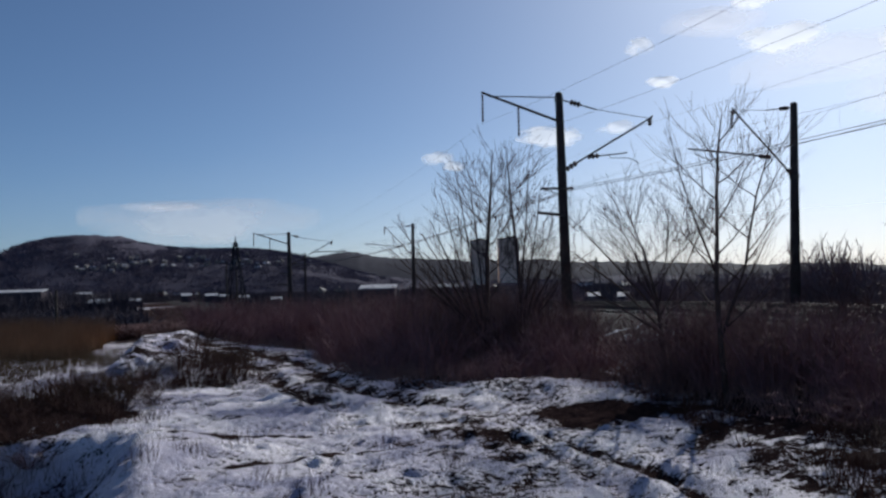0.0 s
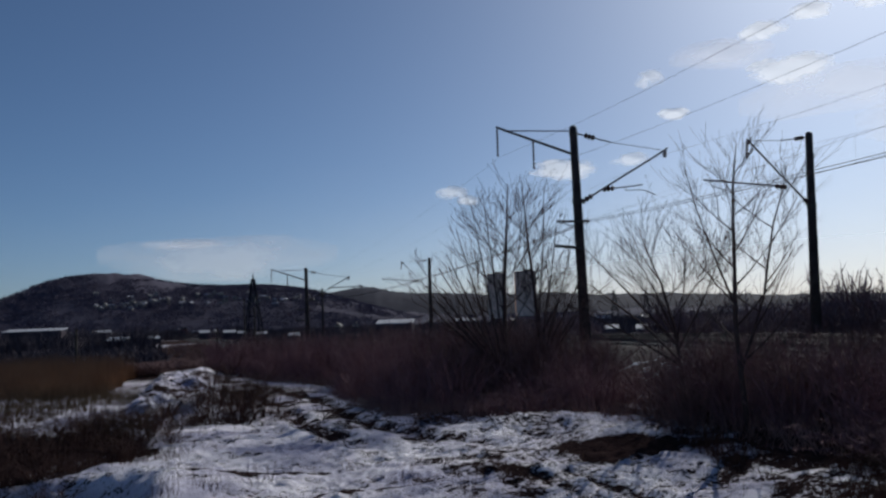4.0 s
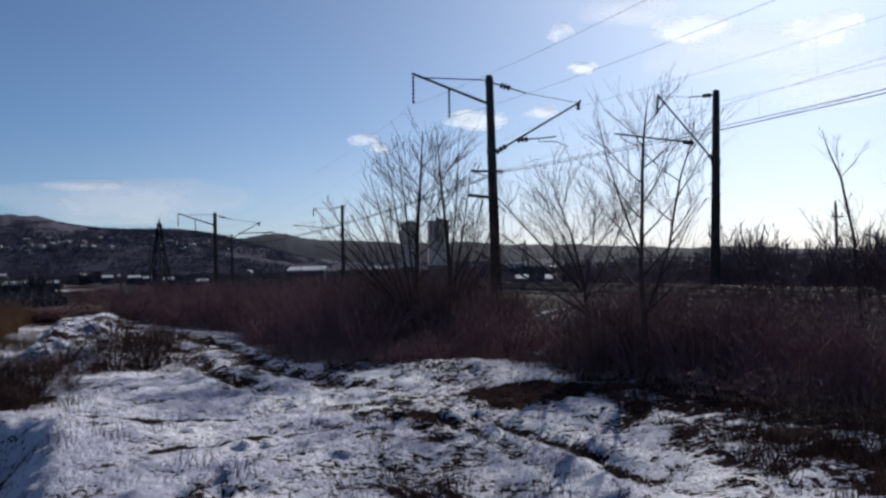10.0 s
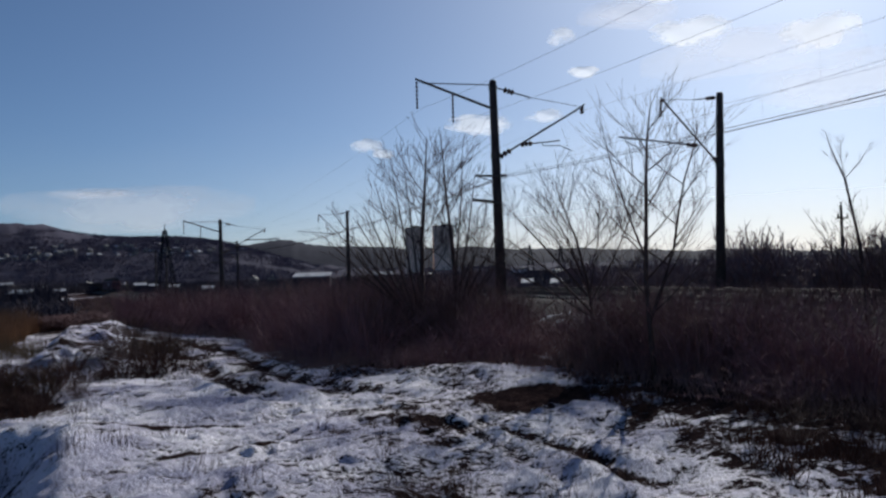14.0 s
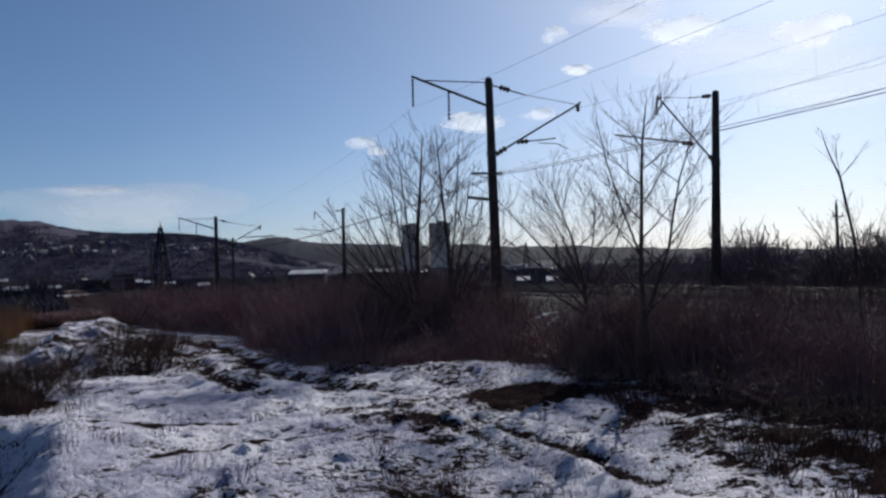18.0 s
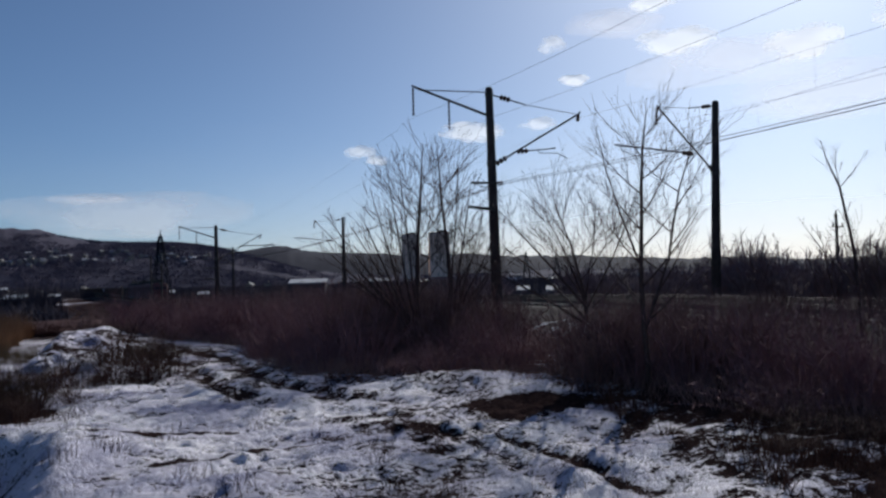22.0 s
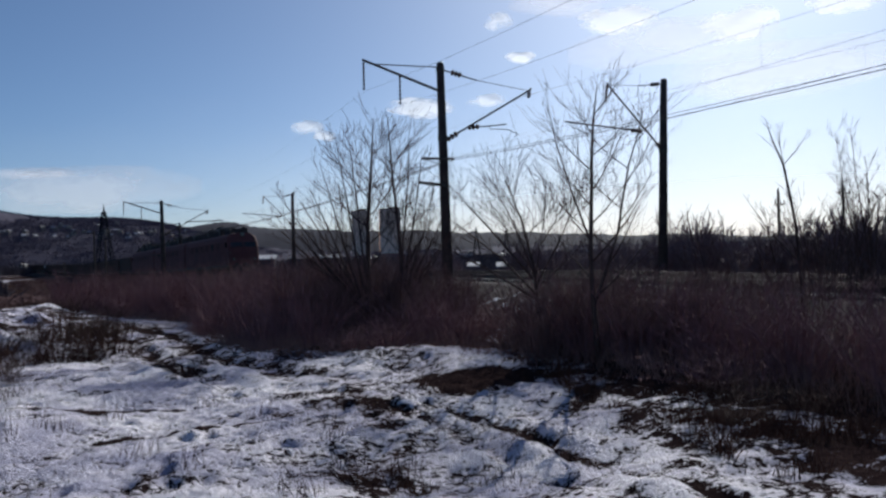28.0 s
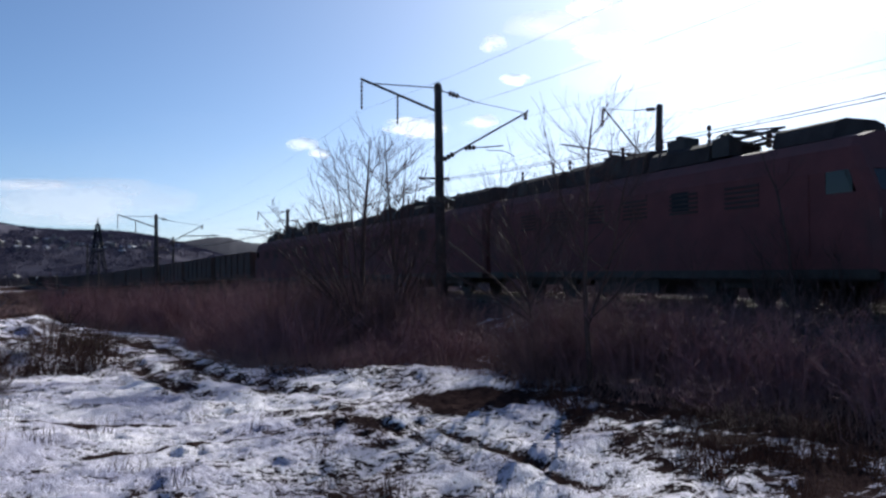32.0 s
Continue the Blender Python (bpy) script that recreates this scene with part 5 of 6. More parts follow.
def hill_woods():
    """Bare woods that clothe the near hill's slope."""
    kinds = [clump(90 + i, 15, 7.5, 8.0) for i in range(5)]
    rng = random.Random(41)
    g = Geo()
    for i in range(7000):
        a = rng.uniform(-40, -5) if i % 5 else rng.uniform(-5, 42)
        d = rng.uniform(1155, 1600)
        x, y = d * math.sin(radians(a)), d * math.cos(radians(a))
        if value_noise(np.array([x]), np.array([y]), 60.0, 5)[0] < -0.6:
            continue
        g.add(kinds[rng.randrange(5)], Matrix.Translation((x, y, hill_z(a, d))) @ Matrix.Rotation(rng.uniform(0, 6.28), 4, "Z") @ Matrix.Diagonal((1.4, 1.4, rng.uniform(0.5, 0.95), 1)))
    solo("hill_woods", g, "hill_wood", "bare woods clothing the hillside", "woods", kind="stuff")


hill_woods()


# houses on the slopes and in the valley
def house_proto(w, l, h, roof, label):
    ob = thing("house", label, "house", Matrix.Translation((0, 0, 0)), "houses across the valley")
    part("wall", Geo().box(0, 0, h / 2 - 1.5, w, l, h + 3), "house_wall", ob)
    a, r = w * 0.58, h + w * 0.36
    g = Geo().loft([[(-a, y, h - 0.1), (0, y, r), (a, y, h - 0.1), (a, y, h - 0.35), (0, y, r - 0.3), (-a, y, h - 0.35)] for y in (-l * 0.55, l * 0.55)])
    part("roof", g, roof, ob, "snow-covered gable roof" if roof == "roof_snow" else "")
    part("chimney", Geo().box(w * 0.2, l * 0.15, r, 0.6, 0.6, 1.6), "block_wall", ob)
    return ob


def houses():
    rng = random.Random(3)
    kinds = [house_proto(4.2, 6.5, 2.6, "roof_snow", "small pale house with a snowy gable roof"), house_proto(5, 6.5, 4.2, "roof_slate", "pale two-storey house with a grey roof"), house_proto(4.6, 9, 2.3, "roof_snow", "long low house with a snowy roof")]
    used = set()
    for i in range(110):
        band = rng.random()
        if band < 0.62:
            a = rng.uniform(-25, -9)
            if rng.random() < 0.5:
                a = rng.choice((-22.4, -16.4, -14.2, -21.0)) + rng.gauss(0, 0.7)
            want = math.tan(radians(rng.choice((rng.uniform(1.3, 2.3), rng.gauss(1.62, 0.12)))))
            d = 1160
            while d < 1480 and (hill_z(a, d) - 2.5) / d < want:
                d += 8
            z = hill_z(a, d) - 0.5
        else:
            a, d = rng.uniform(-28, 30), rng.uniform(520, 1000)
            z = -2.8
        k = kinds[rng.randrange(3)]
        x, y = d * math.sin(radians(a)), d * math.cos(radians(a))
        m = Matrix.Translation((x, y, z)) @ Matrix.Rotation(rng.uniform(0, 3.14), 4, "Z")
        if k.name not in used:
            used.add(k.name)
            k.matrix_world = m
        else:
            copy_thing(k, m)
    for k in kinds:
        if k.name not in used:
            k.matrix_world = Matrix.Translation((-300, 1000, -2.8))


houses()


def shed(x, y, z, w, l, h, turn, label):
    ob = thing("shed", label, "shed", Matrix.Translation((x, y, z)) @ Matrix.Rotation(radians(turn), 4, "Z"), "sheds in the valley")
    part("wall", Geo().box(0, 0, h * 0.5 - 1, w, l, h + 2), "far_wood", ob)
    part("roof", Geo().loft([[(a, -l * 0.53, h), (a, l * 0.53, h + 0.9), (a, l * 0.53, h + 1.15), (a, -l * 0.53, h + 0.25)] for a in (-w * 0.52, w * 0.52)]), "roof_snow", ob, "snow-covered sloping roof")


shed(-15.8, 203, -2.6, 8.6, 5, 4.6, -3, "low shed with a snowy mono-pitch roof, set at a pale streak")
shed(2.0, 300, -2.6, 7, 4, 4.4, 2, "low shed with a snowy mono-pitch roof, set at a pale streak")
shed(-155, 302, -2.6, 20, 7, 6.4, 8, "long workshop with a snowy roof")
shed(-96, 232, -2.6, 6, 3, 2.6, -6, "low shed with a snowy mono-pitch roof, set at a pale streak")
# sheds placed by bearing to fit the camera's view, standing in for snow streaks
for az, el, d, w in ((-23.3, 0.17, 380, 6), (-22.2, -0.29, 330, 5.5), (-20.3, -0.32, 360, 5), (-17.1, -0.07, 350, 4), (-15.5, -0.12, 360, 5), (-14.7, -0.2, 390, 4),
                     (-11.3, -0.45, 300, 4), (-13.4, -0.3, 340, 4), (7.1, -0.7, 200, 2.6), (8.6, -0.95, 180, 1.8), (-24.6, -0.5, 290, 6), (12.4, -0.75, 190, 4.0), (10.2, -0.7, 205, 3.2)):
    shed(d * math.sin(radians(az)), d * math.cos(radians(az)), -2.6, w, 3.2, max(1.2, 3.9 + d * math.tan(radians(el))), -az, "low shed with a snowy mono-pitch roof, set at a pale streak")


def apartment_block(x, y, z, w, l, floors, label):
    h = floors * 2.9 + 1.2
    ob = thing("apartment_building", label, "apartment building", Matrix.Translation((x, y, z)), "tower blocks")
    part("wall", Geo().box(0, 0, h / 2 - 6, w, l, h + 12), "block_wall", ob)
    part("roof", Geo().box(0, 0, h + 0.2, w + 0.5, l + 0.5, 0.4).box(w * 0.1, 0, h + 1.4, w * 0.35, l * 0.4, 2.0), "roofgrey", ob)
    win = Geo().box(0, 0, 0, 1.4, 0.12, 1.3).mesh("window", "block_glass")
    bal = Geo().box(0, 0, 0, 2.6, 1.0, 1.0).mesh("balcony", "block_wall")
    for f in range(floors):
        for k in range(5):
            px = (k - 2) * w / 5.3
            part("window", win, "glass", ob, m=Matrix.Translation((px, -l / 2 - 0.04, 1.9 + f * 2.9)))
            if k in (1, 3):
                part("balcony", bal, "house_wall", ob, m=Matrix.Translation((px, -l / 2 - 0.5, 1.0 + f * 2.9)))


apartment_block(40.5, 905, 14.0, 18.5, 16, 12, "tall grey concrete tower block far across the valley")
apartment_block(72.0, 905, 15.5, 22.5, 16, 12, "tall grey concrete tower block far across the valley")


def lattice_tower(x, y, z, h, w, arms, label):
    """A tapering steel lattice tower."""
    ob = thing("lattice_tower", label, "tower", Matrix.Translation((x, y, z)), "lattice towers")
    k = w / 5.0
    levels = [0, 0.2, 0.38, 0.54, 0.68, 0.8, 0.9]
    half = lambda t: w / 2 * (1 - t) ** 1.1 + 0.25 * k
    for sx, sy in ((-1, -1), (1, -1), (1, 1), (-1, 1)):
        part("leg", Geo().tube([(sx * half(t), sy * half(t), h * t) for t in levels], [0.14 * k] * 7, 4), "tower_steel", ob)
    for a, b in zip(levels[:-1], levels[1:]):
        p, q = half(a), half(b)
        for u in (0, 1):
            for s in (-1, 1):
                c = [(-p, s * p, h * a), (p, s * p, h * a), (-q, s * q, h * b), (q, s * q, h * b)]
                if u:
                    c = [(v, uu, zz) for uu, v, zz in c]
                for i, j in ((0, 3), (1, 2), (2, 3)):
                    part("brace", Geo().tube([c[i], c[j]], [0.09 * k, 0.09 * k], 4), "tower_steel", ob)
    part("mast_tip", Geo().tube([(0, 0, h * 0.88), (0, 0, h)], [0.3 * k, 0.05 * k], 6), "tower_steel", ob)
    part("platform", Geo().box(0, 0, h * 0.8, half(0.8) * 3.0, half(0.8) * 3.0, 0.25 * k), "tower_steel", ob)
    for t, l in arms:
        part("crossarm", Geo().tube([(-l, 0, h * t), (0, 0, h * (t + 0.025)), (l, 0, h * t)], [0.05, 0.22, 0.05], 4), "tower_steel", ob)


lattice_tower(-64.4, 259.6, -2.6, 22.3, 5.2, (), "dark steel lattice lighting tower beside the railway")
lattice_tower(129.4, 700, -4, 28.5, 6.0, ((0.78, 4.5), (0.66, 5.5)), "steel lattice pylon with crossarms in the valley")
lattice_tower(111.1, 500, -4, 21.5, 4.5, ((0.78, 3.5), (0.66, 4.2)), "steel lattice pylon with crossarms in the valley")


# ---- clouds ----
def cloud(w, h, seed, mat, label):
    n, k = 28, 18
    g, rim = Geo(), []
    rng = random.Random(seed)
    ph = [rng.uniform(0, 6.28) for _ in range(6)]
    for j in range(k + 1):
        for i in range(n + 1):
            u, v = i / n * 2 - 1, j / k * 2 - 1
            bulge = 16 * (1 - u * u) * (1 - v * v) + 3 * math.sin(5 * u + ph[0]) * math.cos(4 * v + ph[1])
            g.v.append((u * w / 2, -bulge, v * h / 2))
            d = math.sqrt(u * u + (v + 0.12 * math.sin(3 * u + ph[2])) ** 2)
            rim.append(0.62 * max(0.0, 1 - d) ** 0.7 if d < 1 else -0.6)
    for j in range(k):
        for i in range(n):
            a = j * (n + 1) + i
            g.f.append((a, a + 1, a + n + 2, a + n + 1))
    ob = solo("cloud", g, mat, label, "cloud", "clouds", smooth=True)
    at = ob.data.attributes.new("rim", "FLOAT", "POINT")
    at.data.foreach_set("value", rim)
    return ob


def horizon_tint():
    """A pale glowing sheet added along the horizon to whiten the yellow sky, thicker under the sun."""
    g, rim = Geo(), []
    n, k = 90, 12
    for j in range(k + 1):
        for i in range(n + 1):
            a, e = -50 + 130 * i / n, -0.3 + 11 * j / k
            d = 4200
            g.v.append((d * math.sin(radians(a)), d * math.cos(radians(a)), 2.5 + d * math.tan(radians(e))))
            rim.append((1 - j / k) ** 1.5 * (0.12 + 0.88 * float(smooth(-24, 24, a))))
    for j in range(k):
        for i in range(n):
            a = j * (n + 1) + i
            g.f.append((a, a + 1, a + n + 2, a + n + 1))
    ob = solo("backdrop", g, "mist", "pale sheet that whitens the horizon sky under the sun", "mist", kind="structure", smooth=True)
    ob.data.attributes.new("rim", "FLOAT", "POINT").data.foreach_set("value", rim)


horizon_tint()
CLOUDS = []
for az0, el0, w, h, drift, mat, label in (
        (22.7, 15.0, 290, 110, -2.6, "cloud", "bright ragged white cumulus cloud"), (30.6, 14.0, 260, 130, -2.8, "cloud", "bright ragged white cumulus cloud"),
        (24.2, 18.2, 150, 70, -3.0, "cloud", "thin torn scrap of cloud"), (21.3, 17.5, 170, 80, -2.6, "cloud", "thin torn scrap of cloud"),
        (13.8, 15.4, 110, 80, -1.6, "haze", "small white puff of cumulus cloud"), (15.2, 13.0, 120, 46, -1.6, "cloud", "small white puff of cumulus cloud"),
        (7.7, 9.9, 270, 85, -0.8, "cloud", "small white cumulus cloud"), (-0.1, 8.7, 130, 60, -0.8, "haze", "faint small scrap of cloud"),
        (1.0, 8.1, 90, 45, -0.8, "haze", "faint small scrap of cloud"), (12.2, 10.2, 170, 60, -0.8, "haze", "faint small scrap of cloud"),
        (38.5, 15.2, 400, 180, -3.2, "cloud", "bright ragged white cumulus cloud"), (29.0, 18.8, 300, 130, -3.0, "cloud", "thin torn scrap of cloud"),
        (26.5, 13.2, 760, 190, -2.8, "veil", "thin veil of cloud round brighter ones"), (33.5, 11.0, 800, 210, -2.8, "veil", "thin veil of cloud round brighter ones"), (18.6, 16.4, 360, 120, -2.4, "veil", "faint wisp of cloud high up"),
        (-16.0, 4.7, 860, 170, 0.5, "veil", "long thin veil of cloud above the hill"), (-18.4, 5.6, 300, 40, 0.5, "veil", "faint wisp of cloud above the hill")):
    CLOUDS.append((cloud(w, h, len(CLOUDS) + 3, mat, label), az0, el0, drift))

# ---- the train: a three-section electric locomotive and a rake of open wagons (fronts point to -y, rails at z = 0) ----
SEC, CAR = 20.5, 13.92


def body_ring(y, lean=None):
    """The body's cross-section at y; lean(z) shifts its points along y."""
    prof = [(-1.5, 1.0), (-1.53, 1.5), (-1.53, 3.45), (-1.42, 3.85), (-1.12, 4.13), (-0.6, 4.27), (0, 4.3), (0.6, 4.27), (1.12, 4.13), (1.42, 3.85), (1.53, 3.45), (1.53, 1.5), (1.5, 1.0)]
    return [(x, y + (lean(z) if lean else 0), z) for x, z in prof]


def inset(ring, k, dz=0.0):
    return [(x * k, y, z * 1.0 - dz * (z > 3.5)) for x, y, z in ring]


def wheelset_mesh():
    g = Geo()
    for s in (-1, 1):
        g.tube([(s * 0.72, 0, 0), (s * 0.76, 0, 0), (s * 0.76, 0, 0), (s * 0.86, 0, 0)], [0.66, 0.66, 0.62, 0.61], 20)
    g.tube([(-0.8, 0, 0), (0.8, 0, 0)], [0.09, 0.09], 8)
    return g


def bogie(parent, y, base, wheel_r, wheelset, side_frame):
    b = part("bogie", side_frame, "black", parent, m=Matrix.Translation((0, y, 0)))
    for k in (-0.5, 0.5):
        w = part("wheelset", wheelset, "black", b, m=Matrix.Translation((0, k * base, wheel_r)))
        w.scale = (1, wheel_r / 0.62, wheel_r / 0.62)
    return b


def bogie_frame(base, z):
    g = Geo()
    for s in (-1, 1):
        g.box(s * 1.02, 0, z, 0.16, base + 1.3, 0.28)
        for k in (-0.5, 0.5):
            g.box(s * 1.06, k * base, z - 0.12, 0.24, 0.5, 0.36)
            g.tube([(s * 1.08, k * base - 0.3, z + 0.1), (s * 1.08, k * base - 0.3, z + 0.4)], [0.1, 0.1], 8)
            g.tube([(s * 1.08, k * base + 0.3, z + 0.1), (s * 1.08, k * base + 0.3, z + 0.4)], [0.1, 0.1], 8)
    g.box(0, 0, z, 2.0, 0.5, 0.25)
    return g


def pantograph(parent, y, up):
    p = part("pantograph", Geo().box(-0.7, y, 4.72, 0.1, 2.2, 0.08).box(0.7, y, 4.72, 0.1, 2.2, 0.08).box(0, y - 1.0, 4.72, 1.4, 0.08, 0.08).box(0, y + 1.0, 4.72, 1.4, 0.08, 0.08), "steel", parent)
    for sx in (-0.7, 0.7):
        for sy in (-0.95, 0.95):
            part("insulator", insulator((sx, y + sy, 4.3), (sx, y + sy, 4.7), 0.1, 3), "porcelain", p)
    kz, hz = 4.8 + up * 0.45, 4.85 + up
    part("lower_arm", Geo().tube([(-0.35, y + 0.9, 4.76), (-0.3, y - 1.1, kz)], [0.04, 0.035], 6).tube([(0.35, y + 0.9, 4.76), (0.3, y - 1.1, kz)], [0.04, 0.035], 6), "steel", p)
    part("upper_arm", Geo().tube([(-0.3, y - 1.1, kz), (-0.55, y + 0.5, hz)], [0.03, 0.025], 6).tube([(0.3, y - 1.1, kz), (0.55, y + 0.5, hz)], [0.03, 0.025], 6), "steel", p)
    part("pan_head", Geo().tube([(-0.95, y + 0.5, hz - 0.14), (-0.6, y + 0.5, hz + 0.02), (0.6, y + 0.5, hz + 0.02), (0.95, y + 0.5, hz - 0.14)], [0.035] * 4, 6).tube([(-0.95, y + 0.8, hz - 0.14), (-0.6, y + 0.8, hz + 0.02), (0.6, y + 0.8, hz + 0.02), (0.95, y + 0.8, hz - 0.14)], [0.035] * 4, 6), "steel", p)


CAB_PROFILE = [(-1.5, 1.0), (-1.53, 1.5), (-1.53, 2.8), (-1.53, 3.32), (-1.42, 3.85), (-1.12, 4.13), (-0.6, 4.27), (0, 4.3), (0.6, 4.27), (1.12, 4.13), (1.42, 3.85), (1.53, 3.32), (1.53, 2.8), (1.53, 1.5), (1.5, 1.0)]


def cab_shell(s, hl, nose):
    """The cab's hollow shell at the end s of a section: raked front with a windscreen opening and a window opening in each side."""
    g = Geo()
    back_of = (lambda z: nose(z), lambda z: nose(z) + 0.14, lambda z: 0.45 + 0.8 * nose(z), lambda z: 1.45, lambda z: 2.6)
    n = len(CAB_PROFILE)
    for k, d in enumerate(back_of):
        g.v.extend((x * (0.9 if k == 0 else 1.0), s * (hl - d(z)), z) for x, z in CAB_PROFILE)
    for k in range(4):
        for i in range(n - 1):
            if k == 2 and i in (2, n - 4):
                continue
            g.f.append((k * n + i, k * n + i + 1, (k + 1) * n + i + 1, (k + 1) * n + i))
    for i in range(n // 2):
        j = n - 1 - i
        if i != 2:
            g.f.append((i, i + 1, j - 1, j))
    return g


def loco_section(cab, raised, label):
    """One section; cab: -1 at its front end, 1 at its rear end, 0 none."""
    ob = thing("locomotive_section", label, "locomotive", None, "sections of the locomotive")
    hl = SEC / 2 - 0.35

    def nose(z):
        return 0.9 * max(0.0, (z - 2.35) / 1.9) ** 1.15 + 0.10 * max(0.0, (1.9 - z))

    f, r = body_ring(-hl), body_ring(hl)
    rings = [body_ring(-hl + 2.6), body_ring(0), body_ring(hl - 2.6)]
    if cab != -1:
        rings = [inset(f, 0.9), [(x, y + 0.14, z) for x, y, z in f]] + rings
    if cab != 1:
        rings = rings + [[(x, y - 0.14, z) for x, y, z in r], inset(r, 0.9)]
    part("body", Geo().loft(rings), "red", ob, "dark red painted body")
    if cab:
        part("cab_shell", cab_shell(cab, hl, nose), "red", ob, "dark red cab with see-through windows")
    for s in (-1, 1):
        part("sill", Geo().box(s * 1.45, 0, 0.95, 0.14, SEC - 1.0, 0.22), "black", ob)
        for k in range(6):
            y = -hl + 4.2 + k * (SEC - 8.6) / 5
            g = Geo()
            for j in range(5):
                g.box(s * 1.545, y, 2.72 + j * 0.13, 0.03, 1.25, 0.06, None)
            part("louvre", g, "roofgrey", ob)
        part("side_window", Geo().box(s * 1.536, -0.32 * hl, 3.05, 0.02, 0.75, 0.55), "glass", ob)
    # underframe and running gear
    part("underframe", Geo().box(0, 0, 0.92, 2.5, SEC - 1.0, 0.3), "black", ob)
    part("equipment_box", Geo().box(0, 0, 0.62, 2.6, 3.6, 0.55), "black", ob)
    fr, ws = bogie_frame(2.9, 0.72).mesh("bogie", "black"), wheelset_mesh().mesh("wheelset", "black")
    for y in (-hl * 0.55, hl * 0.55):
        bogie(ob, y, 2.9, 0.62, ws, fr)
    # roof
    for a, b, h in raised:
        y0, y1 = -hl + a * 2 * hl, -hl + b * 2 * hl
        part("roof_hatch", Geo().loft([[(-0.98, y, 4.2), (-0.9, y, 4.3 + h * 0.7), (-0.62, y, 4.3 + h), (0.62, y, 4.3 + h), (0.9, y, 4.3 + h * 0.7), (0.98, y, 4.2)] for y in (y0, y0 + 0.15, y1 - 0.15, y1)]), "roofgrey", ob)
    part("roof_bus_bar", rod((0.55, -hl * 0.8, 4.72), (0.55, 0, 4.75), (0.55, hl * 0.8, 4.72), r=0.025), "steel", ob)
    for k in (-0.78, -0.5, -0.2, 0.1, 0.42, 0.78):
        part("roof_insulator", insulator((0.55, hl * k, 4.28), (0.55, hl * k, 4.72), 0.1, 4), "porcelain", ob)
    part("breaker", Geo().box(-0.4, hl * 0.06, 4.6, 0.5, 0.6, 0.5).tube([(-0.4, hl * 0.06, 4.8), (-0.4, hl * 0.06, 5.05)], [0.1, 0.1], 8), "steel", ob)
    rng = random.Random(len(label))
    for k in range(16):
        y, x = hl * (-0.72 + 1.6 * (k + rng.random()) / 16), rng.choice((-0.75, -0.3, 0.2, 0.8))
        w, h = rng.uniform(0.22, 0.55), rng.uniform(0.4, 0.9)
        part("roof_equipment", Geo().box(x, y, 4.25 + h / 2, w, w * 1.6, h).box(x, y, 4.27 + h, w * 0.6, w * 0.5, 0.14), "black", ob)
    for k in (-0.31, -0.08, 0.14, 0.22, 0.5, 0.63, 0.9):
        part("roof_post", insulator((-0.35, hl * k, 4.8), (-0.35, hl * k, 5.3 + 0.15 * rng.random()), 0.07, 3), "porcelain", ob)
    for e in (-1, 1):
        part("coupler", Geo().box(0, e * (SEC / 2 - 0.1), 1.03, 0.3, 0.7, 0.32), "black", ob)
        if e != cab:
            part("gangway", Geo().box(0, e * (hl + 0.15), 2.4, 1.1, 0.36, 2.1), "black", ob)
    if cab:
        s = cab
        y0, y1 = s * (hl - nose(2.8) - 0.02), s * (hl - nose(3.32) - 0.02)
        for x0, x1 in ((-1.24, -0.06), (0.06, 1.24)):
            part("windscreen", Geo().loft([[(x, y0, 2.8), (x, y1, 3.32), (x, y1 - s * 0.012, 3.32), (x, y0 - s * 0.012, 2.8)] for x in (x0, x1)]), "pane", ob, "see-through windscreen")
        for x0, x1 in ((-1.38, -1.24), (-0.06, 0.06), (1.24, 1.38)):
            part("windscreen_pillar", Geo().loft([[(x, y0 + s * 0.03, 2.78), (x, y1 + s * 0.03, 3.34), (x, y1 - s * 0.03, 3.34), (x, y0 - s * 0.03, 2.78)] for x in (x0, x1)]), "red", ob)
        part("front_band", Geo().box(0, s * (hl + 0.01), 2.05, 2.5, 0.05, 0.5), "red", ob)
        part("headlight", Geo().tube([(0, s * (hl - 0.75), 4.12), (0, s * (hl - 0.45), 4.1)], [0.2, 0.22], 14), "steel", ob)
        part("headlight_lens", Geo().tube([(0, s * (hl - 0.452), 4.1), (0, s * (hl - 0.43), 4.1)], [0.18, 0.18], 14), "lamp", ob)
        for x in (-1.05, 1.05):
            part("marker_lamp", Geo().tube([(x, s * (hl - 0.02), 1.62), (x, s * (hl + 0.06), 1.62)], [0.13, 0.13], 12), "lamp", ob)
            part("handrail", rod((x * 1.3, s * (hl - 0.2), 1.3), (x * 1.3, s * (hl - 0.1), 2.4), r=0.018), "pale", ob)
            part("buffer", Geo().tube([(x * 0.85, s * (hl + 0.02), 1.06), (x * 0.85, s * (hl + 0.3), 1.06)], [0.12, 0.2], 12), "black", ob)
        part("snow_plough", Geo().loft([[(-1.35, s * (hl - 0.1), 0.8), (0, s * (hl + 0.25), 0.8), (1.35, s * (hl - 0.1), 0.8)], [(-1.4, s * (hl + 0.1), 0.18), (0, s * (hl + 0.5), 0.18), (1.4, s * (hl + 0.1), 0.18)]]), "black", ob)
        for x in (-1.54, 1.54):
            part("cab_side_window", Geo().box(x * 0.985, s * (hl - 1.08), 3.06, 0.012, 0.74, 0.52), "dim_pane", ob, "dark-tinted side window")
            part("cab_door", Geo().box(x, s * (hl - 2.3), 2.35, 0.025, 0.72, 1.95), "red", ob)
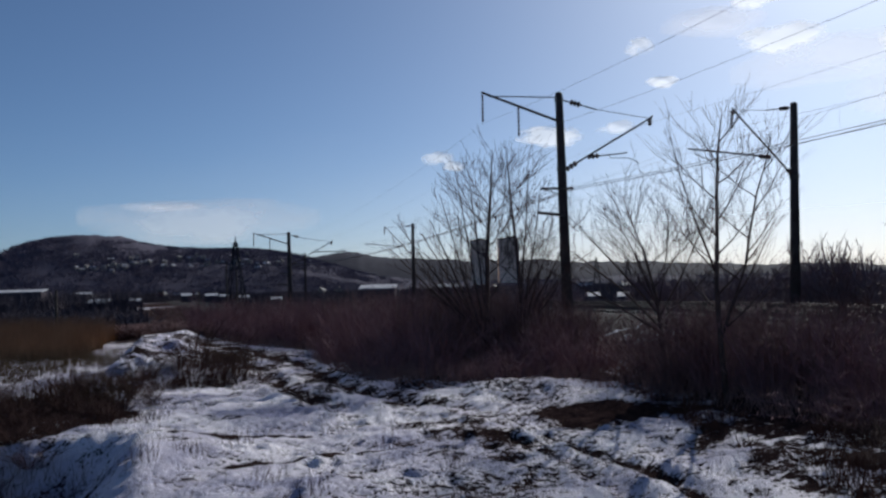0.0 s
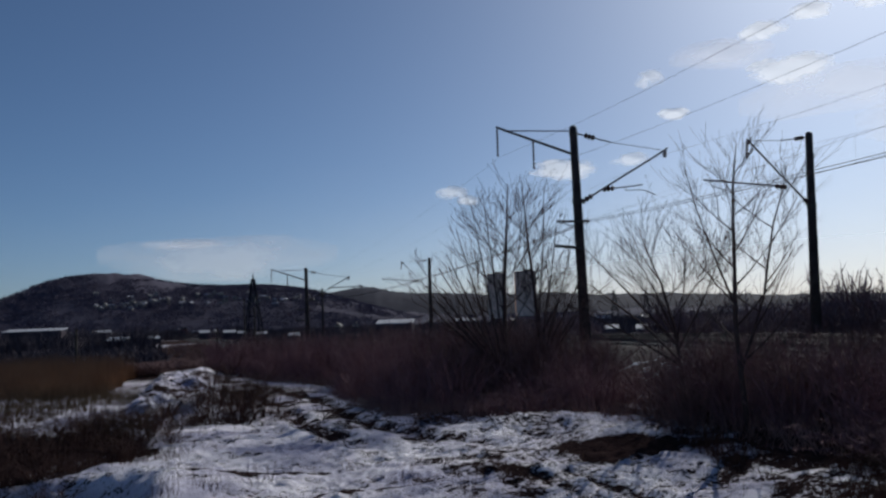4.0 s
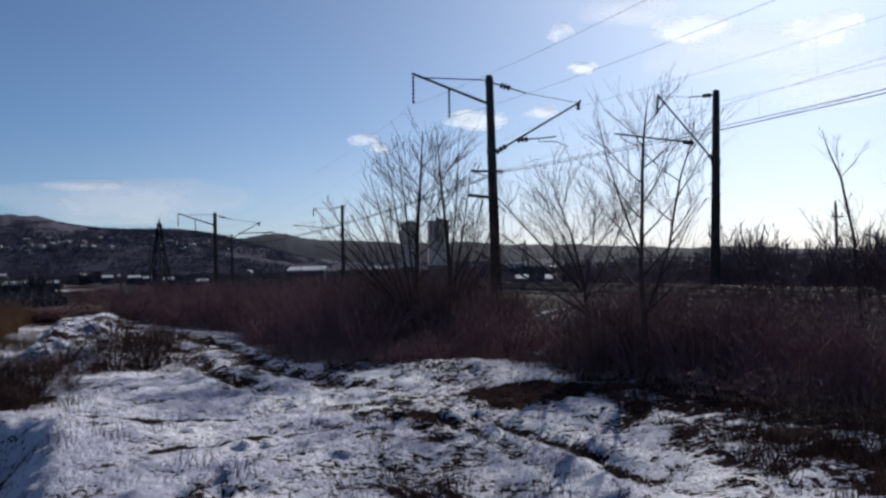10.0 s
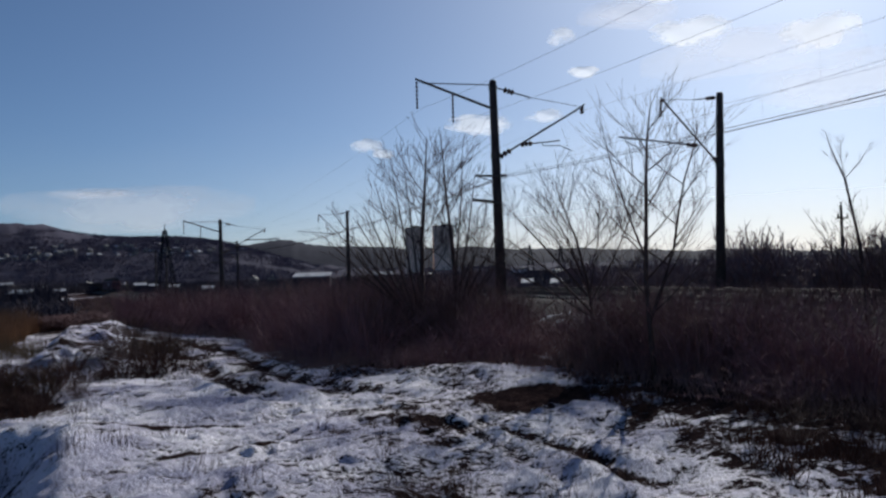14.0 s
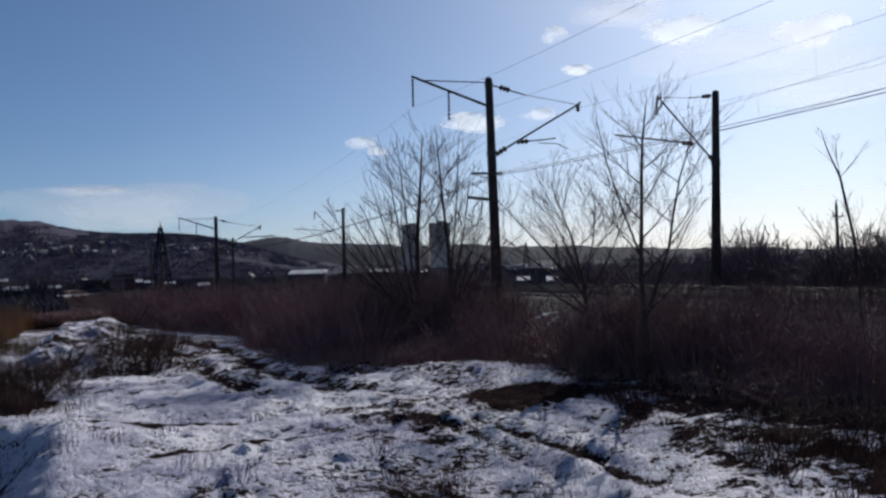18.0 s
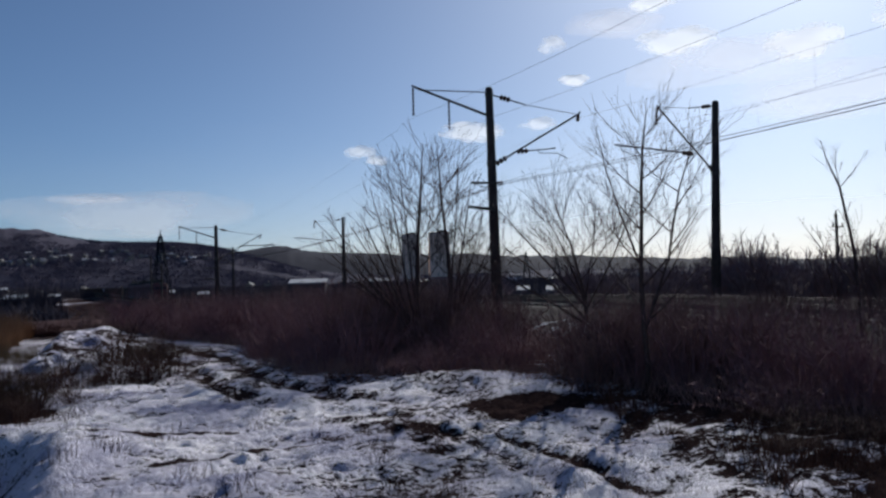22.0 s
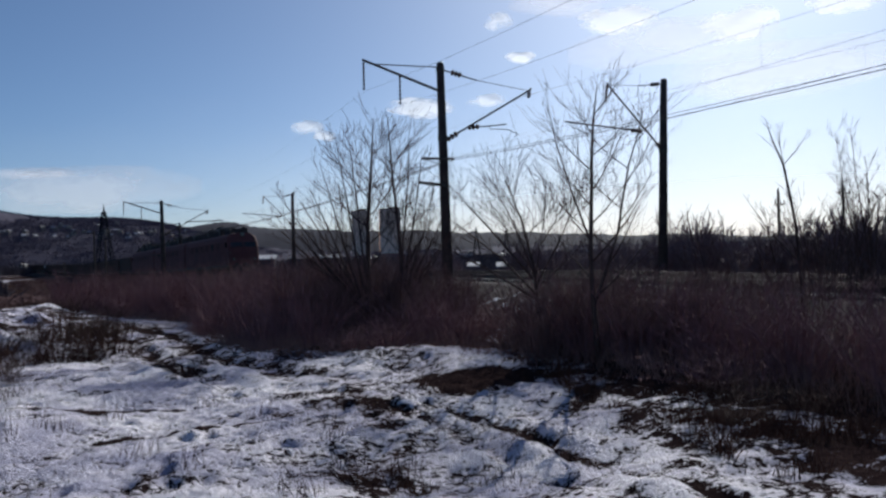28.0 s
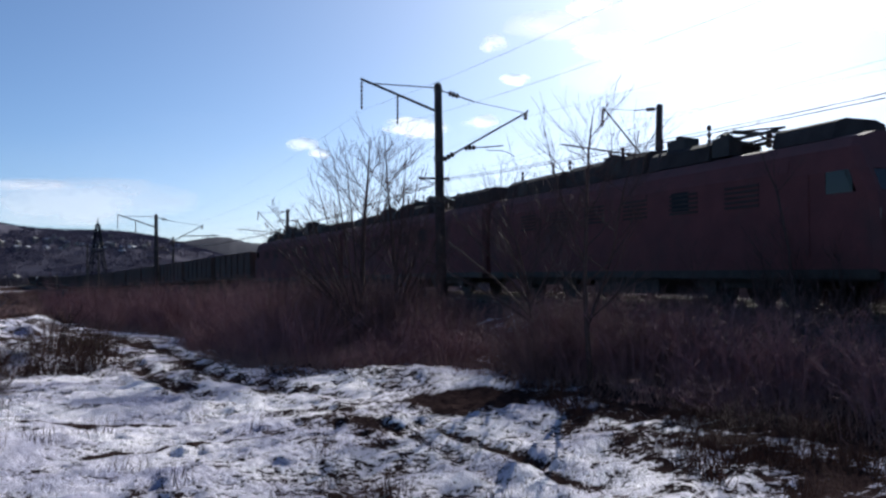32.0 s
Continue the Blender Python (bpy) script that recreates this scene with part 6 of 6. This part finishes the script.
        part("cab_aircon", Geo().loft([[(-0.95, y, 4.2), (-0.8, y, 4.62), (-0.5, y, 4.72), (0.5, y, 4.72), (0.8, y, 4.62), (0.95, y, 4.2)] for y in (s * (hl - 1.75), s * (hl - 2.0), s * (hl - 3.5), s * (hl - 3.7))]), "roofgrey", ob)
        part("horn", Geo().tube([(0.5, s * (hl - 1.3), 4.4), (0.5, s * (hl - 0.8), 4.42)], [0.03, 0.09], 8), "steel", ob)
    return ob


def open_wagon():
    ob = thing("open_wagon", "brown open freight wagon with ribbed steel sides, loaded with coal", "freight wagon", None, "wagons of the freight train")
    l = CAR - 1.2
    part("floor_frame", Geo().box(0, 0, 1.25, 2.6, l, 0.25).box(0, 0, 1.05, 0.5, l + 0.6, 0.3), "black", ob)
    for s in (-1, 1):
        side = part("side_wall", Geo().box(s * 1.44, 0, 2.4, 0.06, l, 2.1).box(s * 1.47, 0, 3.43, 0.16, l, 0.12).box(s * 1.46, 0, 1.42, 0.12, l, 0.16), "rust", ob)
        rib = Geo().box(0, 0, 2.42, 0.1, 0.16, 2.05).mesh("rib", "rust")
        for k in range(7):
            part("rib", rib, "rust", side, m=Matrix.Translation((s * 1.52, (k - 3) * l / 6.15, 0)))
        part("end_wall", Geo().box(0, s * l / 2, 2.4, 2.9, 0.07, 2.1).box(0, s * (l / 2 + 0.05), 2.2, 2.9, 0.1, 0.12).box(0, s * (l / 2 + 0.05), 2.9, 2.9, 0.1, 0.12), "rust", ob)
        part("coupler", Geo().box(0, s * (CAR / 2 - 0.3), 1.04, 0.28, 0.75, 0.3), "black", ob)
    rng = random.Random(6)
    g = Geo()
    n = 13
    for j in range(5):
        for i in range(n + 1):
            u, v = i / n, j / 4
            e = math.sin(math.pi * u) ** 0.3 * math.sin(math.pi * (0.1 + 0.8 * v))
            g.v.append(((v - 0.5) * 2.8, (u - 0.5) * (l - 0.2), 3.05 + 0.42 * e + rng.uniform(-0.05, 0.05)))
    for j in range(4):
        for i in range(n):
            a = j * (n + 1) + i
            g.f.append((a, a + n + 1, a + n + 2, a + 1))
    part("coal_load", g, "load", ob, "heap of coal")
    fr, ws = bogie_frame(1.85, 0.6).mesh("bogie", "black"), wheelset_mesh().mesh("wheelset", "black")
    for y in (-l * 0.34, l * 0.34):
        bogie(ob, y, 1.85, 0.48, ws, fr)
    return ob


lead = loco_section(-1, [(0.31, 0.455, 0.5), (0.47, 0.715, 0.66), (0.745, 0.97, 0.62)], "leading dark red electric locomotive section with a raked cab front")
pantograph(lead, -4.9, 0.12)
mid = loco_section(0, [(0.03, 0.2, 0.64), (0.36, 0.49, 0.45), (0.5, 0.58, 0.7), (0.62, 0.96, 0.46)], "middle dark red electric locomotive section without a cab")
pantograph(mid, -3.6, 0.2)
tail = loco_section(1, [(0.03, 0.3, 0.46), (0.34, 0.56, 0.42), (0.6, 0.68, 0.5)], "rear dark red electric locomotive section with a cab at its end")
pantograph(tail, 4.8, 1.0)
TRAIN = [(lead, SEC * 0.5, SEC), (mid, SEC * 1.5, SEC), (tail, SEC * 2.5, SEC)]
wagon = open_wagon()
for i in range(24):
    ob = wagon if i == 0 else copy_thing(wagon, Matrix.Identity(4))
    TRAIN.append((ob, SEC * 3 + CAR * (i + 0.5) + 0.1, CAR))

# small pieces of the trackbed
sleepers()

SPEED, AT_END = 17.83, 2.8    # metres a second, and where the train's front stands on the line at 32 s


def train_pose(t, back, length):
    s = AT_END + SPEED * (32.0 - t) + back
    a, _ = on_line(s - length * 0.3)
    b, _ = on_line(s + length * 0.3)
    d = b - a
    p = (a + b) * 0.5
    return pose(p.x, p.y, p.z, math.degrees(math.atan2(d.z, math.hypot(d.x, d.y))), 0, math.degrees(math.atan2(-d.x, d.y)))


def cloud_pose(az, el, r=3000.0):
    a, e = radians(az), radians(el)
    return pose(r * math.sin(a) * math.cos(e), r * math.cos(a) * math.cos(e), 2.5 + r * math.sin(e), -el * 0.6, 0, -az)


def motions():
    for ob, back, length in TRAIN:
        walk(ob, [(t, train_pose(t, back, length)) for t in range(0, 33)])
    for ob, az, el, drift in CLOUDS:
        walk(ob, [(0, cloud_pose(az, el)), (16, cloud_pose(az + drift / 2, el)), (32, cloud_pose(az + drift, el))])


motions()
